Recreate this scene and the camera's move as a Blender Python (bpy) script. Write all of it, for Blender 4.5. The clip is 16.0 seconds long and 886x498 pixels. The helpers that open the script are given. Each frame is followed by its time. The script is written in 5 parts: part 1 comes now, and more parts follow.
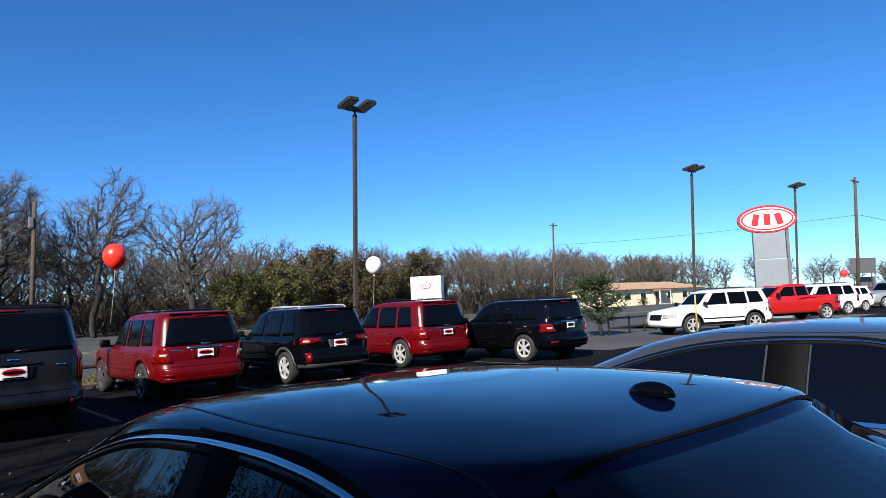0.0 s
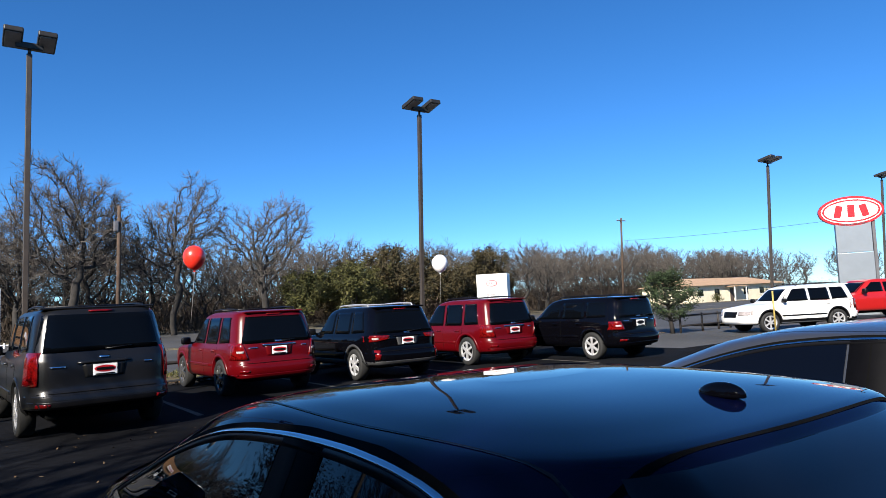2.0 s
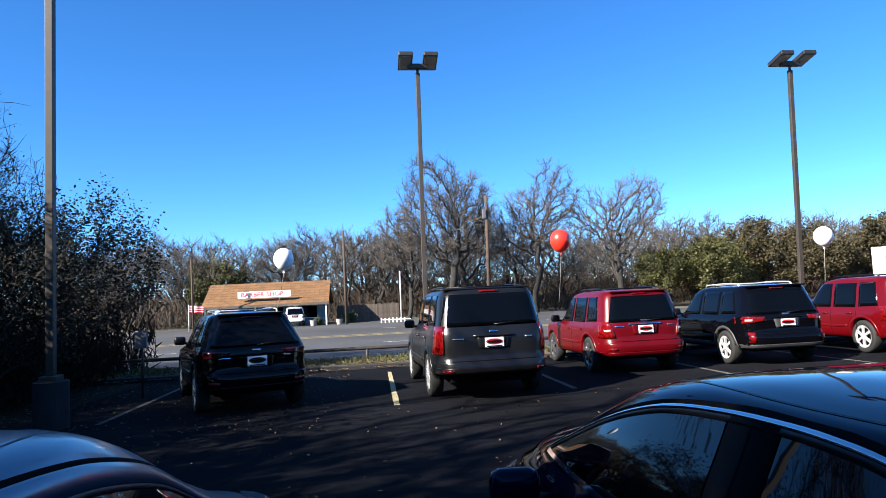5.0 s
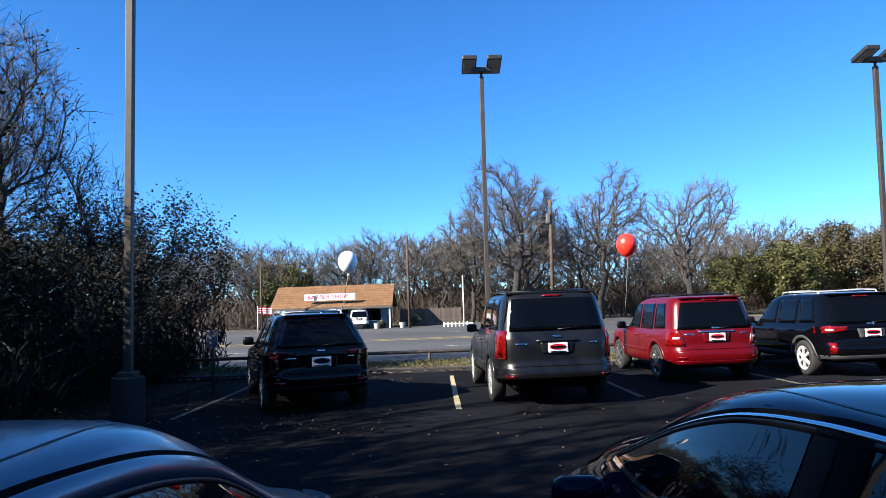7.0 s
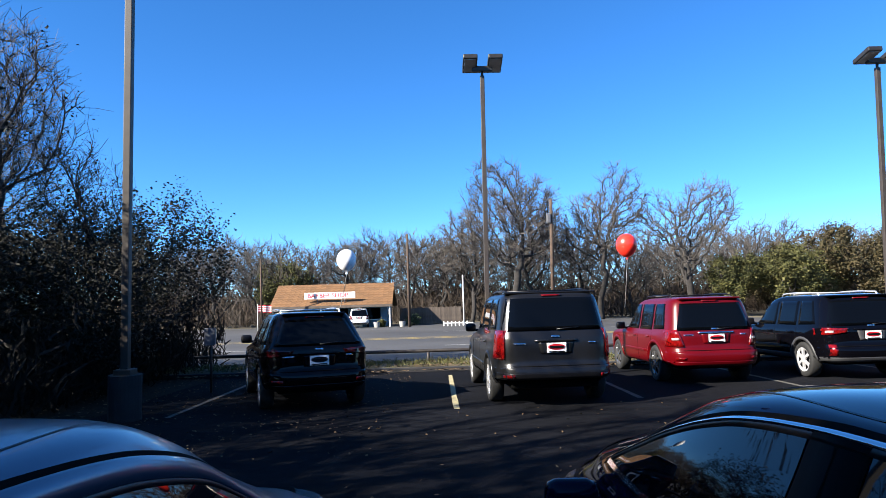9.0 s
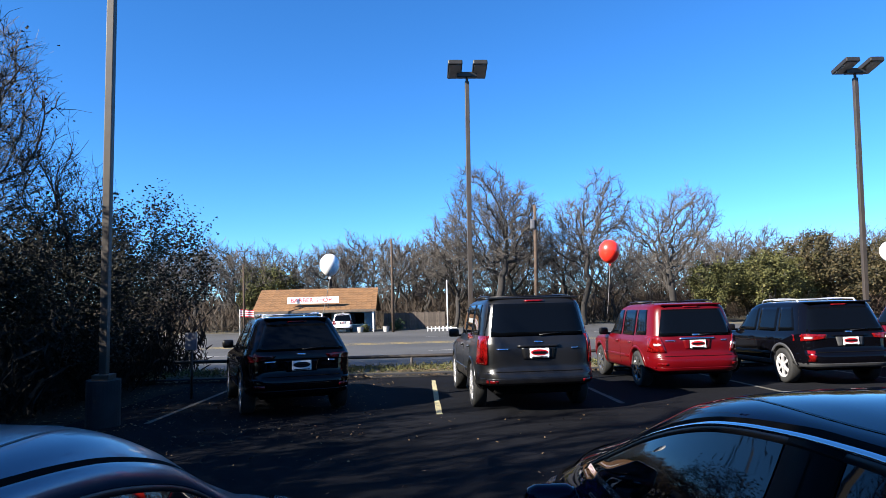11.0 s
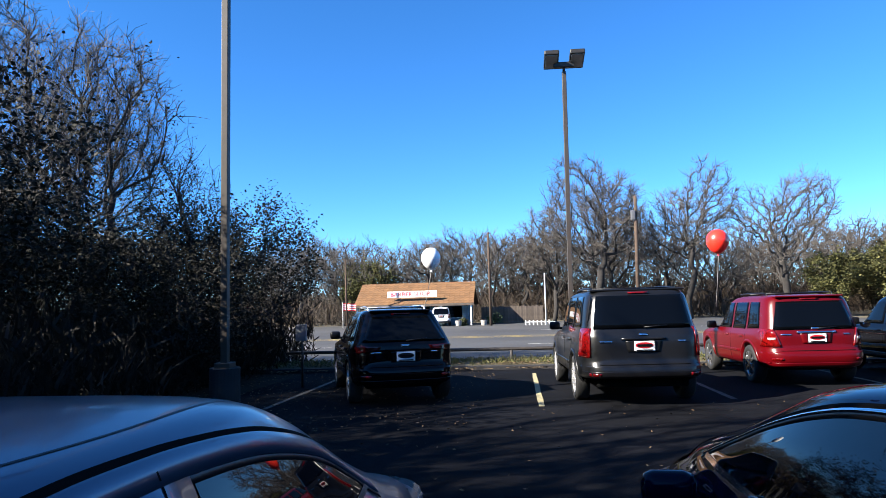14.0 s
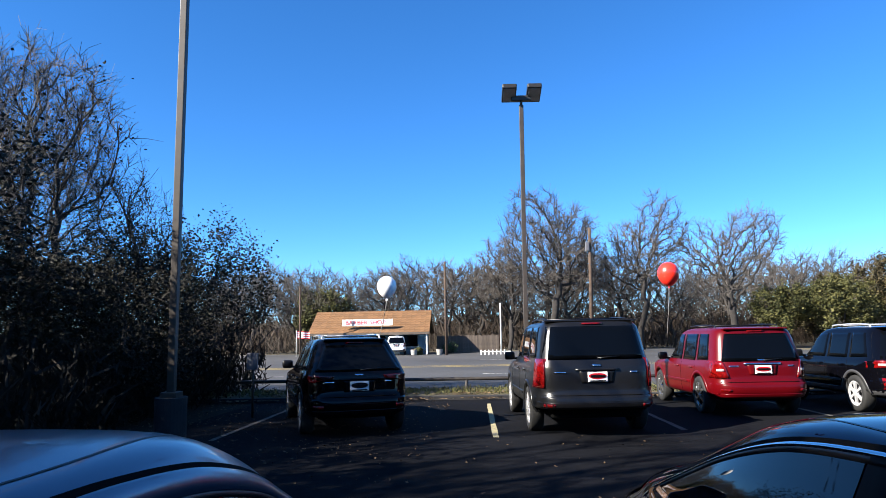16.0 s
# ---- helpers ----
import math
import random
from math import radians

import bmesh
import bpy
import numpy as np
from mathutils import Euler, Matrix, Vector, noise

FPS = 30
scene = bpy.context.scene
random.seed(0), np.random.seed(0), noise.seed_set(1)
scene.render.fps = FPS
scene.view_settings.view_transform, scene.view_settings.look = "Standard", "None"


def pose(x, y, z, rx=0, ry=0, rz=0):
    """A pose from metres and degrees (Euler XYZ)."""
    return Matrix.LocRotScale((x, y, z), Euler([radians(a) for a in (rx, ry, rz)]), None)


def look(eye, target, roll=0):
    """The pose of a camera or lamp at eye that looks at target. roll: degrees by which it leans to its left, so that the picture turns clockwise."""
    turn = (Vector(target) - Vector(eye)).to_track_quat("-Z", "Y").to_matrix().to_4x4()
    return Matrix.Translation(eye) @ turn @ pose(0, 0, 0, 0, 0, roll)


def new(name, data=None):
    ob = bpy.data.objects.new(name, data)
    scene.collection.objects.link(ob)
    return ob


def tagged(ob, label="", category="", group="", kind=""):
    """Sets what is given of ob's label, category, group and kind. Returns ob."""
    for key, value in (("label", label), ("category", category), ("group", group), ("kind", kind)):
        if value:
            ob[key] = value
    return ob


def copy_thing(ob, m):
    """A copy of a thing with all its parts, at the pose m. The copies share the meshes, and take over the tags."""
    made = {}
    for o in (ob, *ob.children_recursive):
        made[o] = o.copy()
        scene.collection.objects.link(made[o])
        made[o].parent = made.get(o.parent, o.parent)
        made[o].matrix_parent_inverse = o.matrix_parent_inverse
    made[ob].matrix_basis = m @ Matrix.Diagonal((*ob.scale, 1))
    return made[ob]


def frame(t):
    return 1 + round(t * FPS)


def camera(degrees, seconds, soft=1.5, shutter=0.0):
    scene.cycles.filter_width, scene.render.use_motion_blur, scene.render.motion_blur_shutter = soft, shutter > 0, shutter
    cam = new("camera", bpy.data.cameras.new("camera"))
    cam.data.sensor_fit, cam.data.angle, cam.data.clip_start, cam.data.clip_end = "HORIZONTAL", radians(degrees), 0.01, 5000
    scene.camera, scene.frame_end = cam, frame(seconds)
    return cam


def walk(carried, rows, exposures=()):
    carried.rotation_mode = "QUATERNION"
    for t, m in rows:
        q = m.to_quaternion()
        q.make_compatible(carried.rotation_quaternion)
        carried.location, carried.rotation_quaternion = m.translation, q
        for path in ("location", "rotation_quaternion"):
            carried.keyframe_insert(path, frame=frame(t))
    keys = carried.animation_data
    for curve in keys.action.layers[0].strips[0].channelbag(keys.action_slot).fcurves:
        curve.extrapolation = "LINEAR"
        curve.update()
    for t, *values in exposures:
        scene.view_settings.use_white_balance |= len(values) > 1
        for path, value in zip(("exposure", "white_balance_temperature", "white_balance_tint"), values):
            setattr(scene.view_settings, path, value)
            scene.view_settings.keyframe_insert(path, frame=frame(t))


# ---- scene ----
# the lot's axes: x along the highway, y from the cars towards the highway
cam = camera(67.0, 16.0, soft=0.7)
ROWS = [
    (0.0, 0.0, 0.0, 1.67, 94.72, 2.59, -41.02),
    (0.5, 0.004, 0.02, 1.668, 94.71, 2.59, -39.56),
    (1.0, 0.003, 0.015, 1.669, 94.09, 3.11, -39.16),
    (1.5, -0.014, 0.004, 1.672, 94.31, 3.31, -37.46),
    (2.0, -0.049, -0.044, 1.681, 94.77, 2.81, -35.4),
    (2.5, -0.086, -0.071, 1.685, 94.68, 3.14, -32.06),
    (3.0, -0.109, -0.057, 1.686, 94.37, 3.41, -28.33),
    (3.5, -0.144, -0.062, 1.689, 94.69, 3.36, -24.21),
    (4.0, -0.204, -0.096, 1.699, 94.98, 2.72, -20.21),
    (4.5, -0.257, -0.103, 1.704, 94.9, 2.4, -13.89),
    (5.0, -0.345, -0.182, 1.721, 94.41, 2.82, -5.87),
    (5.2, -0.362, -0.184, 1.719, 94.03, 2.59, -3.57),
    (7.3, -0.32, -0.102, 1.703, 95.35, 2.07, -0.5),
    (7.5, -0.304, -0.09, 1.704, 95.58, 2.06, -0.66),
    (8.0, -0.31, -0.094, 1.705, 96.01, 1.96, -0.1),
    (8.5, -0.321, -0.099, 1.704, 94.18, 1.78, 0.53),
    (9.0, -0.304, -0.086, 1.702, 94.97, 1.7, -0.49),
    (9.2, -0.301, -0.085, 1.702, 95.11, 1.67, -0.31),
    (11.5, -0.285, -0.076, 1.701, 95.47, 1.35, -3.54),
    (12.0, -0.255, -0.057, 1.7, 95.44, 1.5, -9.14),
    (12.5, -0.272, -0.069, 1.702, 94.68, 2.1, -5.76),
    (13.0, -0.274, -0.069, 1.699, 95.1, 1.82, -3.9),
    (13.5, -0.32, -0.142, 1.686, 95.08, 1.66, 1.05),
    (14.0, -0.36, -0.173, 1.675, 95.08, 1.55, 6.39),
    (14.5, -0.339, -0.173, 1.687, 95.66, 0.93, 4.49),
    (15.0, -0.342, -0.145, 1.69, 96.51, 0.82, 3.98),
    (15.5, -0.339, -0.14, 1.685, 97.56, 0.89, 2.89),
    (16.0, -0.356, -0.157, 1.683, 97.44, 1.06, 2.62),
]
walk(cam, [(t, pose(x, y, z, rx, ry, rz)) for t, x, y, z, rx, ry, rz in ROWS],
     exposures=[(0.0, 1.14), (2.5, 1.25), (5.0, 1.88), (12.5, 1.86), (14.0, 2.0), (16.0, 1.88)])

# ---- light ----
SUN_EL, SUN_AZ = radians(32), radians(-120)   # a low winter sun over the trees beside the lot
world = bpy.data.worlds.new("world")
scene.world = world
world.use_nodes = True
wn = world.node_tree
sky = wn.nodes.new("ShaderNodeTexSky")
sky.sky_type = "NISHITA"
sky.sun_disc = False
sky.sun_elevation, sky.sun_rotation = SUN_EL, SUN_AZ
sky.altitude, sky.air_density, sky.dust_density, sky.ozone_density = 2500, 1.0, 0.0, 6.0
deep = wn.nodes.new("ShaderNodeHueSaturation")   # the phone's vivid blue
deep.inputs["Saturation"].default_value = 1.15
tint = wn.nodes.new("ShaderNodeMix")
tint.data_type, tint.blend_type = "RGBA", "MULTIPLY"
tint.inputs[0].default_value = 1.0
tint.inputs[7].default_value = (0.88, 1.08, 1.18, 1)
wn.links.new(sky.outputs[0], deep.inputs["Color"])
wn.links.new(deep.outputs[0], tint.inputs[6])
wn.links.new(tint.outputs[2], wn.nodes["Background"].inputs[0])
wn.nodes["Background"].inputs[1].default_value = 0.065
sun = new("sun", bpy.data.lights.new("sun", "SUN"))
sun.data.energy, sun.data.angle, sun.data.color = 5.0, radians(0.53), (1.0, 0.93, 0.82)
sun_from = Vector((math.sin(SUN_AZ) * math.cos(SUN_EL), math.cos(SUN_AZ) * math.cos(SUN_EL), math.sin(SUN_EL)))
sun.matrix_world = look(sun_from * 50, (0, 0, 0))

# ---- materials ----
def mat(name, color, rough=0.6, metal=0.0, coat=0.0, var=0.0, scale=6.0, bump=0.0, bscale=60.0, color2=None, spec=0.5, emit=0.0, rand=0.0, trans=0.0, detail=6.0, coarse=0.0):
    """A surface with a second tone in fine noise, an optional coarse blotching, relief, and a tone of its own for each object."""
    m = bpy.data.materials.new(name)
    m.use_nodes = True
    nt = m.node_tree
    b = nt.nodes["Principled BSDF"]
    b.inputs["Base Color"].default_value = (*color, 1)
    b.inputs["Roughness"].default_value = rough
    b.inputs["Metallic"].default_value = metal
    b.inputs["Coat Weight"].default_value = coat
    b.inputs["Coat Roughness"].default_value = 0.03
    b.inputs["Specular IOR Level"].default_value = spec
    b.inputs["Transmission Weight"].default_value = trans
    if emit:
        b.inputs["Emission Color"].default_value = (*color, 1)
        b.inputs["Emission Strength"].default_value = emit
    tc = nt.nodes.new("ShaderNodeTexCoord")
    out = None
    if var or color2:
        c2 = color2 or tuple(c * (1 - var) for c in color)
        n = nt.nodes.new("ShaderNodeTexNoise")
        n.inputs["Scale"].default_value, n.inputs["Detail"].default_value = scale, detail
        nt.links.new(tc.outputs["Object"], n.inputs["Vector"])
        ramp = nt.nodes.new("ShaderNodeValToRGB")
        ramp.color_ramp.elements[0].position, ramp.color_ramp.elements[1].position = 0.34, 0.66
        ramp.color_ramp.elements[0].color, ramp.color_ramp.elements[1].color = (*color, 1), (*c2, 1)
        nt.links.new(n.outputs["Fac"], ramp.inputs[0])
        out = ramp.outputs[0]
        if coarse:
            n2 = nt.nodes.new("ShaderNodeTexNoise")
            n2.inputs["Scale"].default_value, n2.inputs["Detail"].default_value = coarse, 4
            nt.links.new(tc.outputs["Object"], n2.inputs["Vector"])
            r2 = nt.nodes.new("ShaderNodeMapRange")
            r2.inputs[1].default_value, r2.inputs[2].default_value = 0.3, 0.7
            r2.inputs[3].default_value, r2.inputs[4].default_value = 0.6, 1.35
            nt.links.new(n2.outputs["Fac"], r2.inputs[0])
            hv = nt.nodes.new("ShaderNodeHueSaturation")
            nt.links.new(r2.outputs[0], hv.inputs["Value"])
            nt.links.new(out, hv.inputs["Color"])
            out = hv.outputs[0]
    if rand:
        oi = nt.nodes.new("ShaderNodeObjectInfo")
        r3 = nt.nodes.new("ShaderNodeMapRange")
        r3.inputs[3].default_value, r3.inputs[4].default_value = 1 - rand, 1 + rand
        nt.links.new(oi.outputs["Random"], r3.inputs[0])
        hv = nt.nodes.new("ShaderNodeHueSaturation")
        nt.links.new(r3.outputs[0], hv.inputs["Value"])
        if out:
            nt.links.new(out, hv.inputs["Color"])
        else:
            hv.inputs["Color"].default_value = (*color, 1)
        out = hv.outputs[0]
    if out:
        nt.links.new(out, b.inputs["Base Color"])
    if bump:
        n = nt.nodes.new("ShaderNodeTexNoise")
        n.inputs["Scale"].default_value, n.inputs["Detail"].default_value = bscale, 5
        nt.links.new(tc.outputs["Object"], n.inputs["Vector"])
        bp = nt.nodes.new("ShaderNodeBump")
        bp.inputs["Strength"].default_value, bp.inputs["Distance"].default_value = bump, 0.02
        nt.links.new(n.outputs["Fac"], bp.inputs["Height"])
        nt.links.new(bp.outputs[0], b.inputs["Normal"])
    return m


def leafy(name, a, b, scale=0.6):
    """Leaves and twigs whose tone differs from piece to piece."""
    m = bpy.data.materials.new(name)
    m.use_nodes = True
    nt = m.node_tree
    p = nt.nodes["Principled BSDF"]
    p.inputs["Roughness"].default_value = 0.7
    p.inputs["Specular IOR Level"].default_value = 0.25
    g = nt.nodes.new("ShaderNodeNewGeometry")
    ramp = nt.nodes.new("ShaderNodeValToRGB")
    ramp.color_ramp.elements[0].color, ramp.color_ramp.elements[1].color = (*a, 1), (*b, 1)
    nt.links.new(g.outputs["Random Per Island"], ramp.inputs[0])
    nt.links.new(ramp.outputs[0], p.inputs["Base Color"])
    return m


# bay asphalt set near black, so that its colour carries the tree shade
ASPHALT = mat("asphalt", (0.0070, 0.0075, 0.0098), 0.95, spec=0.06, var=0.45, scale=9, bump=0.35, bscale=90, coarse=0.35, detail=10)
ROAD = mat("road_asphalt", (0.050, 0.049, 0.048), 0.8, var=0.22, scale=4, bump=0.2, bscale=60, coarse=0.12, detail=10)
EARTH = mat("dry_grass_earth", (0.11, 0.085, 0.05), 0.95, color2=(0.055, 0.05, 0.026), scale=1.3, bump=0.6, bscale=30, coarse=0.08, detail=10)
STRIP = mat("leafy_verge", (0.10, 0.07, 0.036), 0.95, color2=(0.05, 0.05, 0.022), scale=5, bump=0.8, bscale=25, detail=10)
CONCRETE = mat("concrete", (0.34, 0.32, 0.29), 0.85, var=0.3, scale=7, bump=0.3, bscale=50)
DARKLINE = mat("dark_line_paint", (0.11, 0.10, 0.075), 0.85, color2=(0.04, 0.04, 0.038), scale=9, bump=0.2)
LINE = mat("worn_line_paint", (0.40, 0.34, 0.16), 0.8, color2=(0.20, 0.18, 0.12), scale=14, bump=0.2)
YELLOW = mat("yellow_paint", (0.40, 0.29, 0.07), 0.6, var=0.3, scale=9)
WHITELINE = mat("white_line_paint", (0.55, 0.55, 0.52), 0.8, var=0.3, scale=9)
POLE = mat("bronze_pole_paint", (0.042, 0.033, 0.026), 0.5, var=0.25, scale=5)
LAMPMETAL = mat("dark_bronze_housing", (0.02, 0.018, 0.016), 0.45, var=0.3, scale=8)
LAMPGLASS = mat("lamp_lens", (0.25, 0.26, 0.27), 0.2, var=0.2)
WOODPOLE = mat("weathered_pole_wood", (0.075, 0.048, 0.032), 0.9, var=0.45, scale=3, bump=0.5, bscale=20)
CABLE = mat("black_cable", (0.015, 0.015, 0.015), 0.6)
RAIL = mat("dark_rail_paint", (0.03, 0.024, 0.02), 0.6, var=0.4, scale=9)
WHITE = mat("white_paint", (0.78, 0.78, 0.76), 0.5, var=0.06, scale=3)
CREAM = mat("cream_wall", (0.70, 0.62, 0.46), 0.85, var=0.12, scale=1.2, bump=0.2)
BLUEWALL = mat("blue_wall_paint", (0.10, 0.19, 0.26), 0.7, var=0.2, scale=2)
SHINGLE = mat("tan_roof_shingle", (0.18, 0.09, 0.034), 0.9, color2=(0.115, 0.057, 0.023), scale=3.5, bump=0.4, bscale=25, rand=0.16)
HOUSEROOF = mat("tan_house_shingle", (0.40, 0.26, 0.16), 0.9, var=0.25, scale=2, bump=0.3, rand=0.1)
FENCEWOOD = mat("grey_fence_wood", (0.10, 0.078, 0.062), 0.9, var=0.4, scale=5, bump=0.3, rand=0.25)
DARK = mat("dark_cavity", (0.003, 0.003, 0.003), 0.9, spec=0.05)
SIGNRED = mat("sign_red", (0.50, 0.012, 0.02), 0.35, var=0.12, scale=2)
SIGNGREY = mat("brushed_panel", (0.22, 0.25, 0.28), 0.4, metal=0.35, var=0.08, scale=2)
SIGNDARK = mat("dark_sign_metal", (0.10, 0.10, 0.11), 0.5, var=0.2)
BROWNBOARD = mat("brown_board", (0.09, 0.06, 0.045), 0.7, var=0.3, scale=3)
TYRE = mat("tyre_rubber", (0.012, 0.012, 0.012), 0.8, var=0.3, scale=20)
RIM = mat("alloy_wheel", (0.72, 0.72, 0.74), 0.22, metal=0.6, var=0.1, scale=6)
DARKRIM = mat("dark_alloy", (0.24, 0.24, 0.25), 0.2, metal=0.8, var=0.15, scale=6)
CHROME = mat("chrome", (0.75, 0.75, 0.76), 0.08, metal=1.0, var=0.05, scale=3)
TRIM = mat("black_trim", (0.005, 0.005, 0.006), 0.35, var=0.2, scale=15, spec=0.25)
PILLAR = mat("satin_black_trim", (0.003, 0.003, 0.004), 0.6, var=0.2, scale=15, spec=0.04)
GREYTRIM = mat("grey_trim", (0.035, 0.035, 0.037), 0.55, var=0.2, scale=15)
GLASS = mat("tinted_glass", (0.0015, 0.002, 0.003), 0.02, spec=0.16)
SIDEGLASS = mat("blue_tinted_glass", (0.0015, 0.002, 0.004), 0.02, spec=0.27)
TAIL = mat("red_tail_lens", (0.15, 0.003, 0.003), 0.1, coat=0.3, var=0.6, scale=22)
TAILSMOKE = mat("smoked_tail_lens", (0.035, 0.002, 0.003), 0.1, coat=0.2, var=0.5, scale=18)
# brush-side earth with the trees' shade put into its colour
SOIL = mat("shade_painted_soil", (0.022, 0.018, 0.012), 0.95, color2=(0.01, 0.009, 0.006), scale=6, bump=0.6, bscale=30, coarse=0.5, spec=0.1)
CLEARLENS = mat("clear_lens", (0.34, 0.30, 0.29), 0.1, coat=0.5, var=0.3, scale=20)
PLATEWHITE = mat("plate_white", (0.75, 0.75, 0.74), 0.4, var=0.1, scale=20)
RUBBERSTRING = mat("ribbon", (0.35, 0.33, 0.3), 0.6)
BALLOONRED = mat("red_balloon_latex", (0.80, 0.035, 0.02), 0.3, coat=0.3, var=0.08, scale=3)
BALLOONWHITE = mat("white_balloon_latex", (0.88, 0.88, 0.88), 0.35, coat=0.2, var=0.04, scale=3)
BARK = mat("grey_oak_bark", (0.030, 0.026, 0.023), 0.95, var=0.45, scale=3, bump=0.6, bscale=14, rand=0.2)
TWIG = leafy("oak_twigs", (0.034, 0.029, 0.025), (0.12, 0.104, 0.09))
BRUSHWOOD = leafy("far_brushwood", (0.016, 0.012, 0.009), (0.065, 0.048, 0.034))
# twig tones near black, holding the shade on the brush's unlit side
TWIGDARK = leafy("shade_toned_twigs", (0.004, 0.0035, 0.003), (0.022, 0.018, 0.014))
LEAFOLIVE = leafy("olive_leaves", (0.022, 0.026, 0.008), (0.105, 0.10, 0.032))
LEAFBROWN = leafy("brown_green_leaves", (0.016, 0.017, 0.007), (0.075, 0.056, 0.025))
# leaf colour darkened likewise, as the brush faces away from the sun
LEAFDARK = leafy("shade_toned_leaves", (0.002, 0.003, 0.001), (0.013, 0.012, 0.005))
# concrete darkened to carry the footing's shade; the kerb shares it
FOOTING = mat("shade_toned_concrete", (0.016, 0.016, 0.019), 0.85, var=0.4, scale=4, bump=0.3)
LEAFCEDAR = leafy("cedar_needles", (0.012, 0.024, 0.011), (0.050, 0.072, 0.030))
LITTER = leafy("fallen_leaves", (0.05, 0.03, 0.014), (0.18, 0.12, 0.06))


def paint(name, color, metal=0.0, rough=0.35, coat=0.6):
    return mat(name, color, rough, metal=metal, coat=coat, var=0.06, scale=1.5)


P_GREY = paint("graphite_paint", (0.013, 0.0132, 0.0145), 0.5, 0.30, 0.15)
P_RED = mat("red_paint", (0.076, 0.001, 0.0025), 0.28, coat=0.12, var=0.06, scale=1.5, spec=0.25)
P_TRUCKRED = paint("bright_red_paint", (0.32, 0.008, 0.007), 0.0, 0.35)
P_BLACK = mat("black_paint", (0.0015, 0.0015, 0.0025), 0.05, var=0.06, scale=1.5, spec=0.22)
P_NAVY = mat("midnight_paint", (0.001, 0.002, 0.014), 0.03, var=0.06, scale=1.5, spec=0.13)
P_WHITE = paint("white_car_paint", (0.75, 0.75, 0.74), 0.0, 0.35)
P_SILVER = paint("silver_paint", (0.42, 0.44, 0.46), 0.6, 0.35)
P_SLATE = paint("slate_blue_paint", (0.062, 0.080, 0.125), 0.6, 0.32)
P_DARKSLATE = paint("dark_slate_paint", (0.06, 0.065, 0.08), 0.5, 0.3)


# ---- mesh helpers ----
def meshob(name, verts, faces, material, parent=None, label="", smooth=False, at=None):
    me = bpy.data.meshes.new(name)
    me.from_pydata([tuple(v) for v in verts], [], [tuple(f) for f in faces])
    me.materials.append(material)
    if smooth:
        me.polygons.foreach_set("use_smooth", [True] * len(me.polygons))
    me.update()
    ob = new(name, me)
    if at is not None:
        ob.matrix_basis = at
    if parent is not None:
        ob.parent = parent
    if label:
        tagged(ob, label)
    return ob


def part(name, bm, material, parent=None, label="", smooth=False):
    me = bpy.data.meshes.new(name)
    bmesh.ops.recalc_face_normals(bm, faces=bm.faces)
    bm.to_mesh(me)
    bm.free()
    me.materials.append(material)
    if smooth:
        me.polygons.foreach_set("use_smooth", [True] * len(me.polygons))
    ob = new(name, me)
    if parent is not None:
        ob.parent = parent
    if label:
        tagged(ob, label)
    return ob


def box(bm, lo, hi, bevel=0.0):
    r = bmesh.ops.create_cube(bm, size=1.0)
    vs = r["verts"]
    for v in vs:
        v.co = Vector([lo[i] + (v.co[i] + 0.5) * (hi[i] - lo[i]) for i in range(3)])
    if bevel:
        es = list({e for v in vs for e in v.link_edges})
        bmesh.ops.bevel(bm, geom=es, offset=bevel, segments=2, affect="EDGES", profile=0.5)
    return bm


def boxpart(name, lo, hi, material, parent=None, label="", bevel=0.01):
    return part(name, box(bmesh.new(), lo, hi, bevel), material, parent, label)


def tube_data(paths, sides=5):
    """Verts and faces of tapered tubes along paths of (point, radius)."""
    V, F = [], []
    for path in paths:
        base = len(V)
        n = len(path)
        for i, (p, r) in enumerate(path):
            a = Vector(path[max(i - 1, 0)][0])
            b = Vector(path[min(i + 1, n - 1)][0])
            d = b - a
            if d.length < 1e-6:
                d = Vector((0, 0, 1))
            d.normalize()
            u = d.cross(Vector((0.31, 0.95, 0.11)))
            if u.length < 1e-3:
                u = d.cross(Vector((1, 0, 0)))
            u.normalize()
            w = d.cross(u)
            for k in range(sides):
                t = 2 * math.pi * k / sides
                V.append(Vector(p) + (u * math.cos(t) + w * math.sin(t)) * r)
        for i in range(n - 1):
            for k in range(sides):
                k2 = (k + 1) % sides
                F.append((base + i * sides + k, base + i * sides + k2, base + (i + 1) * sides + k2, base + (i + 1) * sides + k))
        if sides > 3:
            F.append(tuple(base + (n - 1) * sides + k for k in range(sides)))
            F.append(tuple(base + k for k in reversed(range(sides))))
    return V, F


def tubes(name, paths, material, parent=None, label="", sides=6, smooth=True):
    V, F = tube_data(paths, sides)
    return meshob(name, V, F, material, parent, label, smooth)


def empty(name, m, label, category, group="", kind=""):
    ob = new(name)
    ob.matrix_basis = m
    return tagged(ob, label, category, group, kind)


def cyl(bm, r1, r2, depth, m, segs=24):
    bmesh.ops.create_cone(bm, cap_ends=True, segments=segs, radius1=r1, radius2=r2, depth=depth, matrix=m)
    return bm


